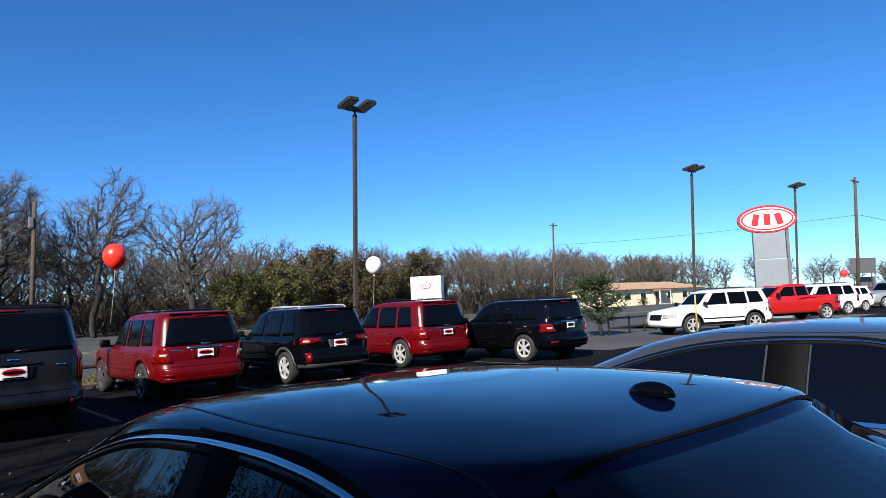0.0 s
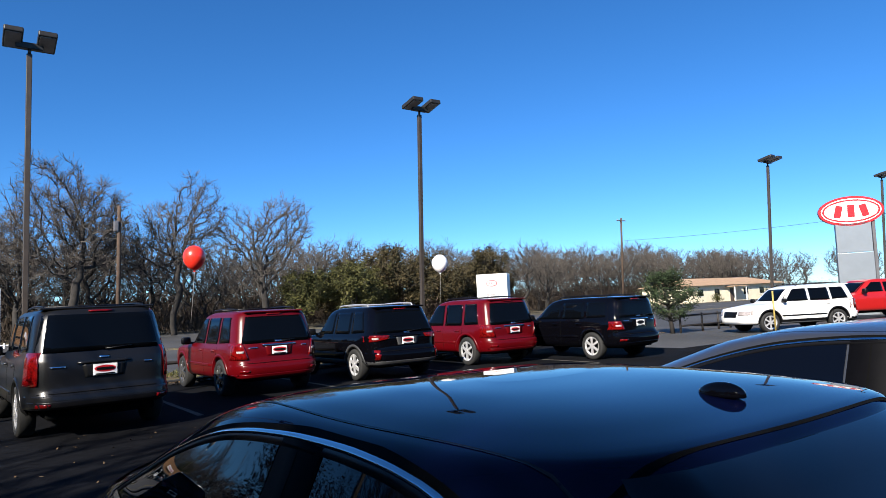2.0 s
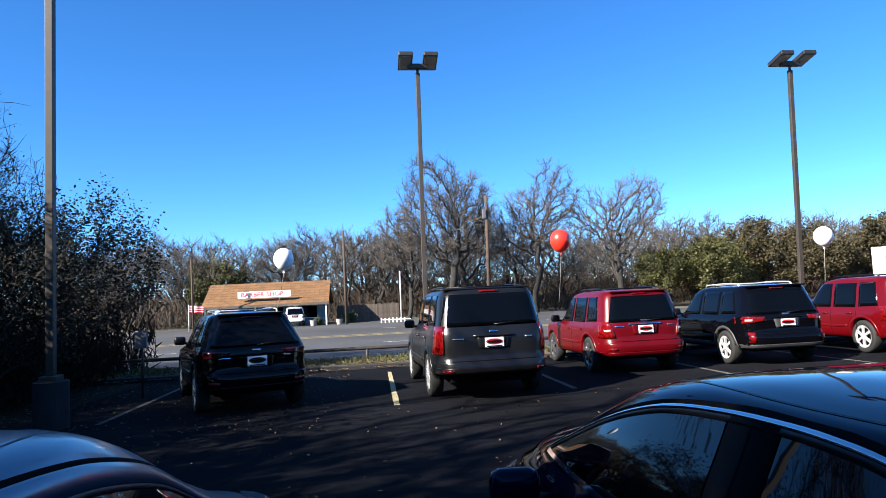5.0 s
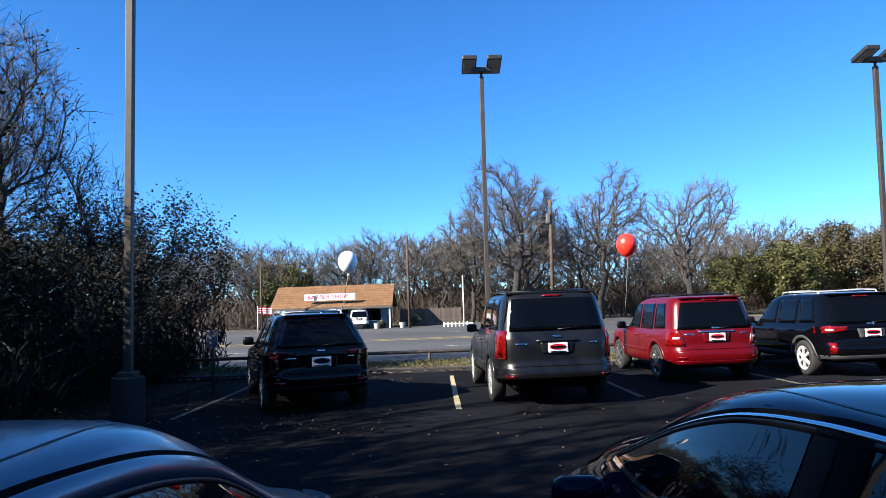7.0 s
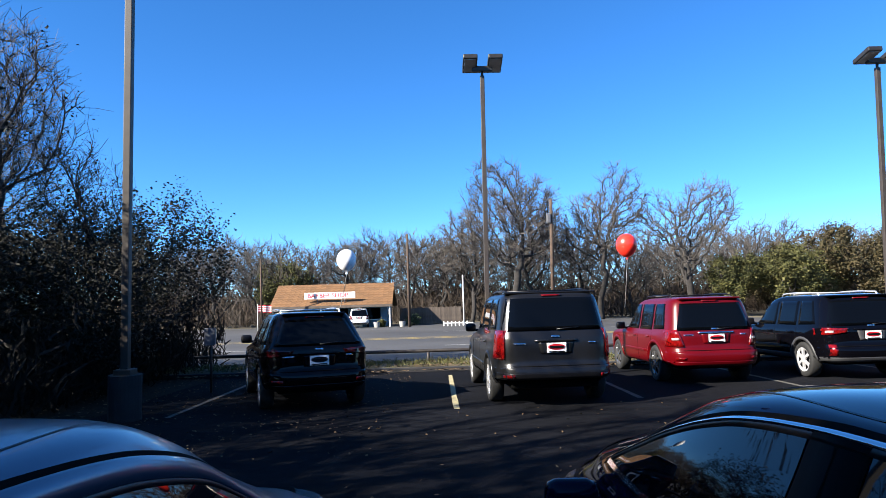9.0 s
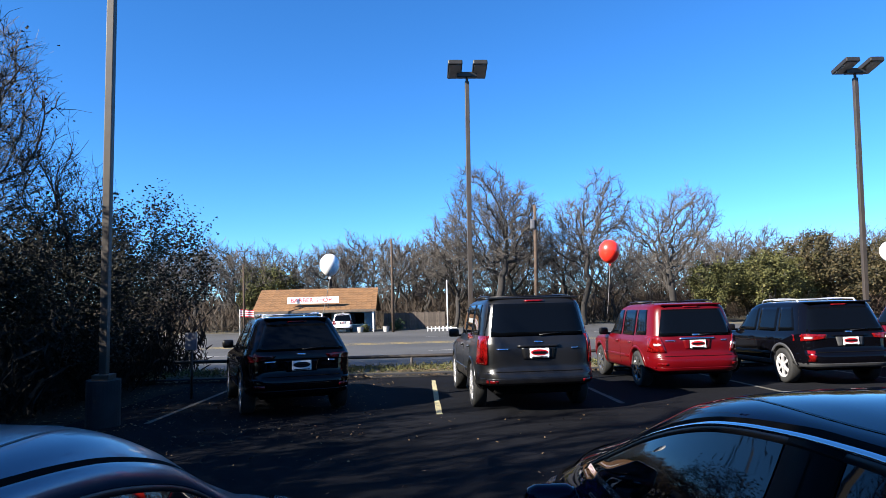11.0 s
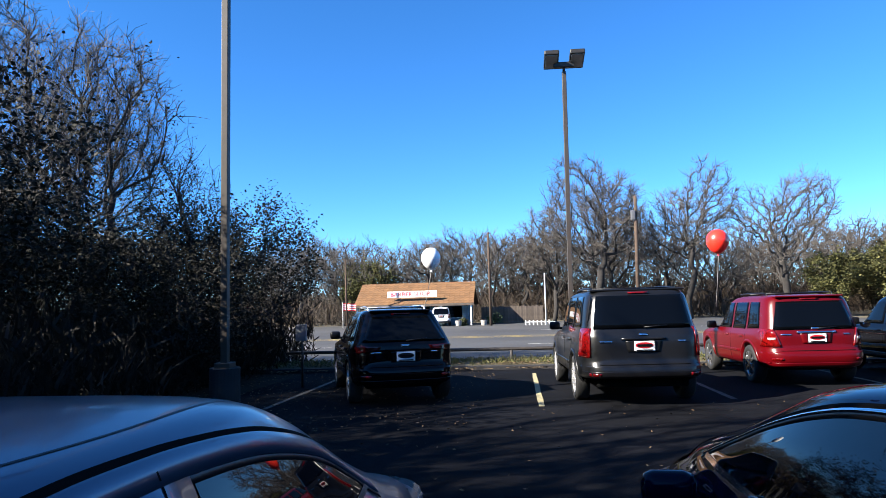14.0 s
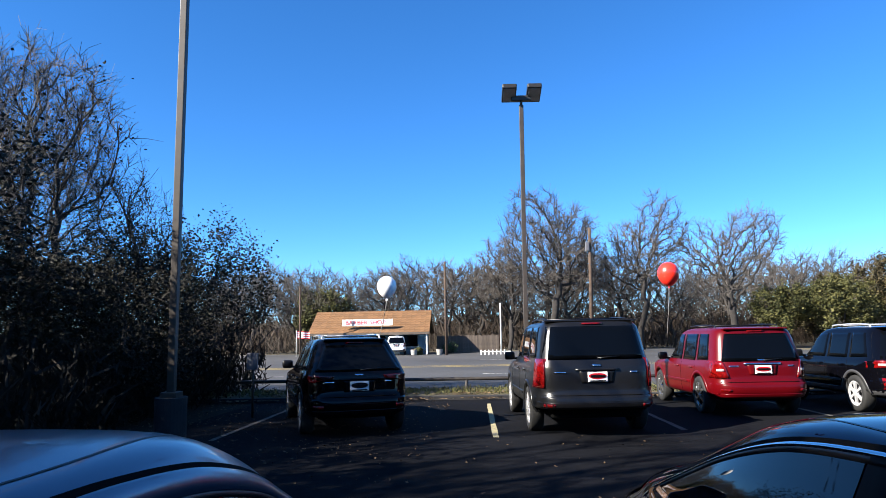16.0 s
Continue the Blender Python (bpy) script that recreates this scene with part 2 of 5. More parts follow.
def text_mesh(name, body, size, material, parent, depth=0.01):
    cu = bpy.data.curves.new(name, "FONT")
    cu.body, cu.size, cu.extrude = body, size, depth
    cu.align_x, cu.align_y = "CENTER", "CENTER"
    tmp = bpy.data.objects.new(name, cu)
    scene.collection.objects.link(tmp)
    dg = bpy.context.evaluated_depsgraph_get()
    me = bpy.data.meshes.new_from_object(tmp.evaluated_get(dg))
    bpy.data.objects.remove(tmp)
    me.materials.clear()
    me.materials.append(material)
    ob = new(name, me)
    ob.parent = parent
    return ob


# ---- ground ----
def sheet(name, x0, y0, x1, y1, z, material, label, thick=0.0, nx=1, ny=1):
    V = [(x0 + (x1 - x0) * i / nx, y0 + (y1 - y0) * j / ny, z) for j in range(ny + 1) for i in range(nx + 1)]
    F = [(j * (nx + 1) + i, j * (nx + 1) + i + 1, (j + 1) * (nx + 1) + i + 1, (j + 1) * (nx + 1) + i) for j in range(ny) for i in range(nx)]
    ob = meshob(name, V, F, material)
    return tagged(ob, label, "ground", kind="structure")


sheet("ground", -1500, -1500, 1500, 1500, -0.03, EARTH, "dry winter grass and bare earth around the lots")
sheet("pavement", -6.2, -40, 60, 18.05, 0.0, ASPHALT, "patched asphalt of the car lot, its shade put into the colour")
sheet("ground_brush", -60, -40, -6.2, 20.2, -0.012, SOIL, "earth under the brush beside the lot, painted dark as shade")
sheet("pavement_entrance", 17.8, 12.6, 44, 20.2, 0.004, ROAD, "paler grey asphalt of the lot entrance")
sheet("road", -400, 20.2, 500, 58.5, 0.0, ROAD, "wide grey asphalt highway with worn centre lines")
sheet("pavement_forecourt", -40, 58.5, 26, 74, -0.01, ROAD, "pale asphalt forecourt before the small shop")


def build_verge(x0, x1):
    bm = bmesh.new()
    nx = int((x1 - x0) / 0.4)
    grid = []
    for i in range(nx + 1):
        x = x0 + (x1 - x0) * i / nx
        row = []
        for j, (y, z) in enumerate([(18.20, 0.10), (18.6, 0.13), (19.1, 0.15), (19.7, 0.12), (20.25, 0.004)]):
            h = 0.05 * noise.noise((x * 1.3, y * 1.3, 0.0)) if 0 < j < 4 else 0
            row.append(bm.verts.new((x, y, z + h)))
        grid.append(row)
    for i in range(nx):
        for j in range(4):
            bm.faces.new((grid[i][j], grid[i + 1][j], grid[i + 1][j + 1], grid[i][j + 1]))
    ob = part("verge", bm, STRIP, smooth=True)
    return tagged(ob, "narrow verge of dead leaves and winter grass", "verge", kind="structure")


build_verge(-60, 23.2)
build_verge(29.5, 80)
for kx0, kx1 in ((-60, 23.2), (29.5, 80)):
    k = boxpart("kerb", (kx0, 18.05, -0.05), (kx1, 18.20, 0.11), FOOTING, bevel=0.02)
    tagged(k, "dark-toned concrete kerb along the lot", "kerb", kind="structure")


def stripe(x, y0, y1, w=0.1, material=LINE, name="parking_line", label="worn yellowish parking bay line on asphalt"):
    rng = random.Random(int(x * 10))
    bm = bmesh.new()
    n = max(2, int((y1 - y0) / 0.3))
    a = [bm.verts.new((x - w / 2 + rng.uniform(-0.008, 0.008), y0 + (y1 - y0) * i / n, 0.004)) for i in range(n + 1)]
    b = [bm.verts.new((x + w / 2 + rng.uniform(-0.008, 0.008), y0 + (y1 - y0) * i / n, 0.004)) for i in range(n + 1)]
    for i in range(n):
        bm.faces.new((a[i], b[i], b[i + 1], a[i + 1]))
    return tagged(part(name, bm, material), label, "line", "parking lines", "structure")


for lx in (-4.85, -0.03, 3.25, 6.6, 9.9, 13.3):
    stripe(lx, 11.3 if lx < 0.5 else 11.9, 16.9, material=LINE if lx == -0.03 else DARKLINE)
for ly, lm in ((37.6, YELLOW), (38.9, YELLOW)):
    sheet("road_line", -300, ly, 400, ly + 0.32, 0.005, lm, "double yellow centre line of the highway")
for i in range(-12, 40):
    sheet("lane_dash", i * 12.0, 30.2, i * 12.0 + 3.0, 30.35, 0.005, WHITELINE, "white broken lane marking on the highway")
    sheet("lane_dash", i * 12.0, 47.6, i * 12.0 + 3.0, 47.75, 0.005, WHITELINE, "white broken lane marking on the highway")


# ---- vehicles ----
def interp(table, z):
    """A smooth monotone curve through (height, value) pairs."""
    zs, vs = zip(*table)
    n = len(zs)
    if z <= zs[0]:
        return vs[0]
    if z >= zs[-1]:
        return vs[-1]
    i = max(k for k in range(n - 1) if zs[k] <= z)
    d = [(vs[k + 1] - vs[k]) / (zs[k + 1] - zs[k]) for k in range(n - 1)]

    def slope(k):
        if k == 0 or k == n - 1 or d[k - 1] * d[k] <= 0:
            return d[0] if k == 0 else d[-1] if k == n - 1 else 0.0
        return 2 * d[k - 1] * d[k] / (d[k - 1] + d[k])

    h = zs[i + 1] - zs[i]
    t = (z - zs[i]) / h
    return ((1 + 2 * t) * (1 - t) ** 2 * vs[i] + t * (1 - t) ** 2 * h * slope(i) + t * t * (3 - 2 * t) * vs[i + 1] + t * t * (t - 1) * h * slope(i + 1))


class Shell:
    """A car's skin as a stack of rounded slices: rear, front and half-width by height."""

    def __init__(self, rear, front, width, power):
        self.rear, self.front, self.width, self.power = rear, front, width, power
        self.known = {}

    def dims(self, z):
        key = round(z, 4)
        if key not in self.known:
            self.known[key] = self.slice(z)
        return self.known[key]

    def slice(self, z):
        r, f, w, n = (interp(t, z) for t in (self.rear, self.front, self.width, self.power))
        return (r + f) / 2, (f - r) / 2, w, n

    def side(self, y, z, sgn, off=0.0):
        c, h, w, n = self.dims(z)
        k = max(0.0, 1 - min(1.0, abs((y - c) / h)) ** n) ** (1 / n)
        return Vector((sgn * (w * k + off), y, z))

    def back(self, x, z, off=0.0):
        c, h, w, n = self.dims(z)
        k = max(0.0, 1 - min(1.0, abs(x / w)) ** n) ** (1 / n)
        return Vector((x, c - h * k - off, z))

    def nose(self, x, z, off=0.0):
        c, h, w, n = self.dims(z)
        k = max(0.0, 1 - min(1.0, abs(x / w)) ** n) ** (1 / n)
        return Vector((x, c + h * k + off, z))

    def body(self, zs, wheels, wr, res=1):
        """Verts and faces of the skin with its wheel arches cut out. wheels: y of each axle; wr: radius of the arch."""
        nl, nw = int(44 * res), int(16 * res)
        ring = [(1, -1 + 2 * i / nl) for i in range(nl)] + [(1 - 2 * i / nw, 1) for i in range(nw)]
        ring += [(-1, 1 - 2 * i / nl) for i in range(nl)] + [(-1 + 2 * i / nw, -1) for i in range(nw)]
        V, F, m = [], [], len(ring)
        for z in zs:
            c, h, w, n = self.dims(z)
            for a, b in ring:
                k = (abs(a) ** n + abs(b) ** n) ** (-1 / n)
                V.append([a * k * w, c + b * k * h, z])
        zc = wr * 0.86
        for i in range(len(zs) - 1):
            for j in range(m):
                q = (i * m + j, i * m + (j + 1) % m, (i + 1) * m + (j + 1) % m, (i + 1) * m + j)
                cx = sum(V[v][0] for v in q) / 4
                cy = sum(V[v][1] for v in q) / 4
                cz = sum(V[v][2] for v in q) / 4
                w = self.dims(cz)[2]
                if any((cy - wy) ** 2 + (cz - zc) ** 2 < wr * wr for wy in wheels) and abs(cx) > 0.72 * w:
                    continue
                F.append(q)
        for v in V:
            if abs(v[0]) < 0.6 * self.dims(v[2])[2]:
                continue
            for wy in wheels:
                d = math.hypot(v[1] - wy, v[2] - zc)
                if 0.88 * wr < d < 1.07 * wr and v[2] > zc - 0.08:
                    s = wr / d
                    v[1], v[2] = wy + (v[1] - wy) * s, zc + (v[2] - zc) * s
        F.append(tuple((len(zs) - 1) * m + j for j in range(m)))
        F.append(tuple(j for j in reversed(range(m))))
        return V, F


def patch(fn, corners, off, nu=8, nv=6, depth=0.02):
    """A slightly proud panel on a skin. fn(a, z, off) gives the place; corners: lower left, lower right, upper right, upper left in (a, z)."""
    (a0, z0), (a1, z1), (a2, z2), (a3, z3) = corners
    V, F = [], []
    for j in range(nv + 1):
        v = j / nv
        for i in range(nu + 1):
            u = i / nu
            a = (a0 + (a1 - a0) * u) * (1 - v) + (a3 + (a2 - a3) * u) * v
            z = (z0 + (z1 - z0) * u) * (1 - v) + (z3 + (z2 - z3) * u) * v
            V.append(fn(a, z, off))
    for j in range(nv):
        for i in range(nu):
            F.append((j * (nu + 1) + i, j * (nu + 1) + i + 1, (j + 1) * (nu + 1) + i + 1, (j + 1) * (nu + 1) + i))
    border = [i for i in range(nu + 1)] + [(j * (nu + 1) + nu) for j in range(1, nv + 1)]
    border += [nv * (nu + 1) + i for i in range(nu - 1, -1, -1)] + [j * (nu + 1) for j in range(nv - 1, 0, -1)]
    base = len(V)
    for b in border:
        j, i = divmod(b, nu + 1)
        u, v = i / nu, j / nv
        a = (a0 + (a1 - a0) * u) * (1 - v) + (a3 + (a2 - a3) * u) * v
        z = (z0 + (z1 - z0) * u) * (1 - v) + (z3 + (z2 - z3) * u) * v
        V.append(fn(a, z, off - depth))
    n = len(border)
    for k in range(n):
        F.append((border[k], base + k, base + (k + 1) % n, border[(k + 1) % n]))
    return V, F


def panel(name, fn, corners, material, parent, label="", off=0.006, nu=8, nv=6, depth=0.02):
    V, F = patch(fn, corners, off, nu, nv, depth)
    ob = meshob(name, V, F, material, parent, label, True)
    bm = bmesh.new()
    bm.from_mesh(ob.data)
    bmesh.ops.recalc_face_normals(bm, faces=bm.faces)
    bm.to_mesh(ob.data)
    bm.free()
    return ob


def wheel(parent, x, y, r, width, sgn, rim_mat, spokes=6):
    w = new("wheel")
    w.parent = parent
    w.matrix_basis = pose(x, y, r, 0, 90 * sgn, 0)
    prof = [(r * 0.66, -width / 2), (r * 0.93, -width / 2), (r, -width * 0.36), (r, width * 0.36), (r * 0.93, width / 2), (r * 0.70, width / 2), (r * 0.66, width * 0.40)]
    V, F, n = [], [], 32
    for i in range(n):
        t = 2 * math.pi * i / n
        V += [(p * math.cos(t), p * math.sin(t), q) for p, q in prof]
    k = len(prof)
    for i in range(n):
        for j in range(k):
            F.append((i * k + j, ((i + 1) % n) * k + j, ((i + 1) % n) * k + (j + 1) % k, i * k + (j + 1) % k))
    meshob("tyre", V, F, TYRE, w, "black rubber tyre", True)
    bm = bmesh.new()
    cyl(bm, r * 0.20, r * 0.16, 0.05, Matrix.Translation((0, 0, width * 0.42)), 16)
    for i in range(spokes):
        m = Matrix.Rotation(2 * math.pi * i / spokes, 4, "Z")
        q = bmesh.ops.create_cube(bm, size=1.0)["verts"]
        for v in q:
            far = v.co.x > 0
            v.co = m @ Vector((r * (0.66 if far else 0.10), v.co.y * r * (0.17 if far else 0.13), width * (0.40 if far else 0.42) + v.co.z * 0.04))
    ringv = [(r * 0.56, width * 0.37), (r * 0.69, width * 0.40), (r * 0.69, width * 0.47), (r * 0.63, width * 0.45)]
    vs = [[bm.verts.new((p * math.cos(2 * math.pi * i / n), p * math.sin(2 * math.pi * i / n), z)) for p, z in ringv] for i in range(n)]
    for i in range(n):
        for j in range(4):
            bm.faces.new((vs[i][j], vs[(i + 1) % n][j], vs[(i + 1) % n][(j + 1) % 4], vs[i][(j + 1) % 4]))
    part("rim", bm, rim_mat, w)
    bm = bmesh.new()
    cyl(bm, r * 0.66, r * 0.66, 0.02, Matrix.Translation((0, 0, width * 0.1)), 24)
    part("brake_disc", bm, TRIM, w)
    return w


def plate(car, shell, z, x=0.0, y=None, w=0.33, h=0.165, red=True, front=False):
    p = new("number_plate")
    p.parent = car
    yy = shell.back(x, z, 0.02).y if y is None else y
    p.matrix_basis = pose(x, yy, z)
    boxpart("plate_frame", (-w / 2 - 0.012, -0.012, -h / 2 - 0.012), (w / 2 + 0.012, 0.012, h / 2 + 0.012), TRIM, p, "black plate frame")
    boxpart("plate_sheet", (-w / 2, -0.016, -h / 2), (w / 2, -0.004, h / 2), PLATEWHITE, p, "white dealer plate")
    bm = bmesh.new()
    cyl(bm, 0.5, 0.5, 1.0, Matrix.LocRotScale((0, -0.017, 0.012), Euler((radians(90), 0, 0)), (w * 0.88, h * 0.58, 0.006)), 28)
    part("plate_oval", bm, SIGNRED if red else TRIM, p, "red oval with a dark bar")
    boxpart("plate_bar", (-w * 0.36, -0.024, -0.006), (w * 0.36, -0.019, 0.03), TRIM, p)
    boxpart("plate_strip", (-w * 0.40, -0.022, -h * 0.44), (w * 0.40, -0.017, -h * 0.34), TRIM, p)
    return p


def mirror(car, shell, y, z, sgn, material, size=(0.22, 0.12, 0.17)):
    s = shell.side(y, z, sgn, 0.0).x
    bm = box(bmesh.new(), (-size[0] / 2, -size[1] / 2, -size[2] / 2), (size[0] / 2, size[1] / 2, size[2] / 2), 0.045)
    ob = part("door_mirror", bm, material, car, smooth=True)
    ob.matrix_basis = pose(s + sgn * (size[0] / 2 + 0.07), y, z + 0.06)
    tubes("mirror_arm", [[((-sgn * (size[0] / 2 + 0.08), 0, -0.06), 0.025), ((0, 0, -0.05), 0.025)]], TRIM, ob)
    return ob


def rails(car, y0, y1, x, z, material, cross=True, h=0.06):
    for s in (-1, 1):
        pts = [((s * x, y0, z - 0.02), 0.014)]
        for i in range(9):
            u = i / 8
            pts.append(((s * x * (1 - 0.03 * u), y0 + 0.08 + (y1 - y0 - 0.16) * u, z + h + 0.02 * math.sin(math.pi * u)), 0.016))
        pts.append(((s * x * 0.97, y1, z - 0.02), 0.014))
        tubes("roof_rail", [pts], material, car, sides=8)
    if cross:
        for u in (0.25, 0.75):
            y = y0 + (y1 - y0) * u
            tubes("cross_bar", [[((-x, y, z + h), 0.015), ((x, y, z + h), 0.015)]], material, car, sides=8)


def lower_shell(car, L, W, wheels, zt):
    # black blocks painted as the shade under the car and behind its arches
    boxpart("underbody", (-W * 0.36, 0.25, 0.30), (W * 0.36, L - 0.3, zt), DARK, car, "underbody block coloured black for its shade", 0.03)
    for wy in wheels:
        boxpart("arch_shade_block", (-W * 0.44, wy - 0.5, 0.36), (W * 0.44, wy + 0.5, zt), DARK, car, "", 0.03)


def arch_lips(car, shell, wheels, wr, material, width=0.05):
    zc = wr * 0.86
    for wy in wheels:
        for s in (-1, 1):
            V, F, n = [], [], 20
            for i in range(n + 1):
                t = math.pi * (-0.02 + 1.04 * i / n)
                for rr, off in ((wr - 0.012, -0.09), (wr - 0.012, 0.012), (wr + width, 0.008), (wr + width, -0.02)):
                    y, z = wy + rr * math.cos(t), zc + rr * math.sin(t)
                    V.append(shell.side(y, max(z, 0.3), s, off))
                    V[-1].z = z
            for i in range(n):
                for j in range(3):
                    F.append((i * 4 + j, i * 4 + j + 1, (i + 1) * 4 + j + 1, (i + 1) * 4 + j))
            meshob("wheel_arch", V, F, material, car, "", True)


def suv(name, m, label, group, color, L=4.7, W=1.88, H=1.73, rake=0.22, tumble=0.15, belt=1.03, hood=1.02, wb=2.72, r=0.37, rim=RIM, lamp="block",
        two_tone=None, rail=None, rear_over=0.98, bump_col=None, spokes=6, plate_z=0.92, dark_plate=False, glass_top=0.13, extras=(), winlow=None, tail_z=(0.78, 1.16), rear_wrap=True, plate_red=True, bar=CHROME, spoil=0.05, bottom=0.34, lens=TAIL, pillar=0.10):
    """A sport-utility wagon. The rear bumper stands at y 0 and the car faces +y."""
    car = empty(name, m, label, "car", group)
    hw = W / 2
    roof = H - 0.03
    rear = [(0.34, 0.14), (0.40, 0.04), (0.55, 0.0), (0.66, 0.02), (0.72, 0.07), (belt, 0.10), (belt + 0.05, 0.12), (roof - 0.12, 0.10 + rake), (roof - 0.02, 0.14 + rake), (roof + 0.02, 0.40 + rake), (H, 1.0 + rake)]
    wind = L * 0.30
    front = [(0.34, L - 0.10), (0.42, L - 0.01), (0.60, L), (0.80, L - 0.06), (hood - 0.10, L - 0.14), (hood - 0.02, L - 0.35), (hood + 0.06, L - wind + 0.05), (hood + 0.10, L - wind - 0.04), (roof - 0.06, L - wind - 0.70), (roof - 0.01, L - wind - 0.92), (roof + 0.02, L - wind - 1.15), (H, L - wind - 1.7)]
    width = [(0.34, hw - 0.10), (0.40, hw - 0.03), (0.60, hw), (0.85, hw), (belt - 0.02, hw - 0.025), (belt + 0.03, hw - 0.05), (roof - 0.10, hw - 0.05 - tumble), (roof - 0.02, hw - 0.10 - tumble), (roof + 0.015, hw - 0.20 - tumble), (H, hw - 0.50 - tumble)]
    power = [(0.2, 6), (0.6, 7), (belt, 8), (roof - 0.15, 8), (roof, 6), (H, 4)]
    sh = Shell(rear, front, width, power)
    wheels = (rear_over, rear_over + wb)
    zs = [0.34, 0.37] + [0.37 + 0.048 * i for i in range(1, 13)] + [belt - 0.02, belt + 0.03, belt + 0.07]
    zs += [belt + 0.07 + (roof - 0.1 - belt - 0.07) * i / 10 for i in range(1, 11)] + [roof - 0.06, roof - 0.02, roof, roof + 0.012, roof + 0.022, H]
    zs = sorted(set(round(z, 4) for z in zs if bottom <= z <= H))
    V, F = sh.body(zs, wheels, r * 1.17)
    meshob("body", V, F, color, car, "", True)
    lower_shell(car, L, W, wheels, belt - 0.15)
    if two_tone:
        for s in (-1, 1):
            panel("sill_cladding", lambda a, z, o, s=s: sh.side(a, z, s, o), ((rear_over + r * 1.2, 0.38), (rear_over + wb - r * 1.2, 0.38), (rear_over + wb - r * 1.2, 0.48), (rear_over + r * 1.2, 0.48)), two_tone, car, off=0.012)
    arch_lips(car, sh, wheels, r * 1.17, two_tone or color)
    zt = roof - glass_top + 0.02
    wl = winlow or belt + 0.06
    # glass
    hb = sh.dims(wl)[2] - (0.07 if lamp == "tall" else pillar)
    ht = sh.dims(zt)[2] - (0.07 if lamp == "tall" else pillar + 0.02)
    panel("rear_window", sh.back, ((-hb, wl), (hb, wl), (ht, zt), (-ht, zt)), GLASS, car, "dark tinted rear glass", nu=16)
    ys = rear_over + wb
    for s in (-1, 1):
        f = lambda a, z, o, s=s: sh.side(a, z, s, o)
        yb, yt = sh.dims(wl)[0] - sh.dims(wl)[1], sh.dims(zt)[0] - sh.dims(zt)[1]
        d1, d2, d3 = L * 0.255, L * 0.44, L * 0.605
        panel("quarter_window", f, ((yb + 0.40, wl + 0.03), (d1 - 0.06, wl + 0.01), (d1 - 0.03, zt), (yt + 0.36, zt)), GLASS, car)
        panel("rear_door_window", f, ((d1 + 0.04, wl), (d2 - 0.05, wl), (d2 - 0.05, zt), (d1 + 0.06, zt)), GLASS, car)
        fw = sh.dims(wl)[0] + sh.dims(wl)[1]
        ft = sh.dims(zt)[0] + sh.dims(zt)[1]
        panel("front_door_window", f, ((d2 + 0.05, wl), (min(d3 + 0.35, fw - 0.25), wl), (min(d3, ft - 0.12), zt), (d2 + 0.05, zt)), GLASS, car)
        for dy in (d1 + 0.10, d2 + 0.12):
            panel("door_handle", f, ((dy, belt - 0.10), (dy + 0.18, belt - 0.10), (dy + 0.18, belt - 0.065), (dy, belt - 0.065)), color, car, off=0.035, depth=0.04, nu=4, nv=2)
        for dy in (d1 - 0.02, d2, d3 + 0.33):
            panel("door_gap", f, ((dy, 0.42), (dy + 0.008, 0.42), (dy + 0.008, belt), (dy, belt)), DARK, car, off=0.003, nu=1, nv=8, depth=0.01)
        panel("side_moulding", f, ((rear_over + r * 1.25, 0.60), (rear_over + wb - r * 1.25, 0.60), (rear_over + wb - r * 1.25, 0.65), (rear_over + r * 1.25, 0.65)), two_tone or color, car, off=0.015)
        mirror(car, sh, d3 + 0.30, belt + 0.05, s, TRIM)
    panel("windshield", sh.nose, ((-hb, hood + 0.14), (hb, hood + 0.14), (ht, zt), (-ht, zt)), GLASS, car, "raked windshield")
    # tail
    for s in (-1, 1):
        z0, z1 = tail_z
        c0 = hw - 0.02
        if lamp == "block":
            cc = [(s * (c0 - 0.30), z0), (s * (c0 - 0.02), z0), (s * (c0 - 0.04), z1), (s * (c0 - 0.20), z1)]
            f = sh.back
        elif lamp == "tall":
            cc = [(s * (c0 - 0.15), z0), (s * (c0 - 0.005), z0), (s * (c0 - 0.04), z1), (s * (c0 - 0.16), z1)]
            f = sh.back
        else:
            cc = [(s * (c0 - 0.46), z0 + 0.06), (s * (c0 - 0.01), z0), (s * (c0 - 0.03), z1), (s * (c0 - 0.50), z1 - 0.02)]
            f = sh.back
        if s < 0:
            cc = [cc[1], cc[0], cc[3], cc[2]]
        tl = panel("tail_light", f, cc, lens, car, "red tail lamp cluster" if lens is TAIL else "smoked dark tail lamp", off=0.018, depth=0.04)
        zm = (z0 * 0.55 + z1 * 0.45)
        xa, xb = sorted((s * (c0 - 0.24), s * (c0 - 0.06)))
        if lamp != "tall" and lens is TAIL:
            panel("reverse_lens", f, ((xa + 0.03, zm - 0.02), (xb - 0.03, zm - 0.02), (xb - 0.03, zm + 0.025), (xa + 0.03, zm + 0.025)), CLEARLENS, tl, "clear reversing lens", off=0.024, nu=4, nv=3)
        g = lambda a, z, o, s=s: sh.side(a, z, s, o)
        ye = sh.dims(z1)[0] - sh.dims(z1)[1]
        if rear_wrap:
            panel("side_lens", g, ((ye + 0.03, z0 + 0.03), (ye + 0.22, z0 + 0.10), (ye + 0.20, z1 - 0.03), (ye + 0.06, z1)), lens, tl, off=0.012)
        if lamp == "wide" and plate_red:
            xr, z2 = (hw - 0.24, hw - 0.13), 0.72
        else:
            xr, z2 = (hw - 0.32, hw - 0.14), 0.55
        xr = sorted((s * xr[0], s * xr[1]))
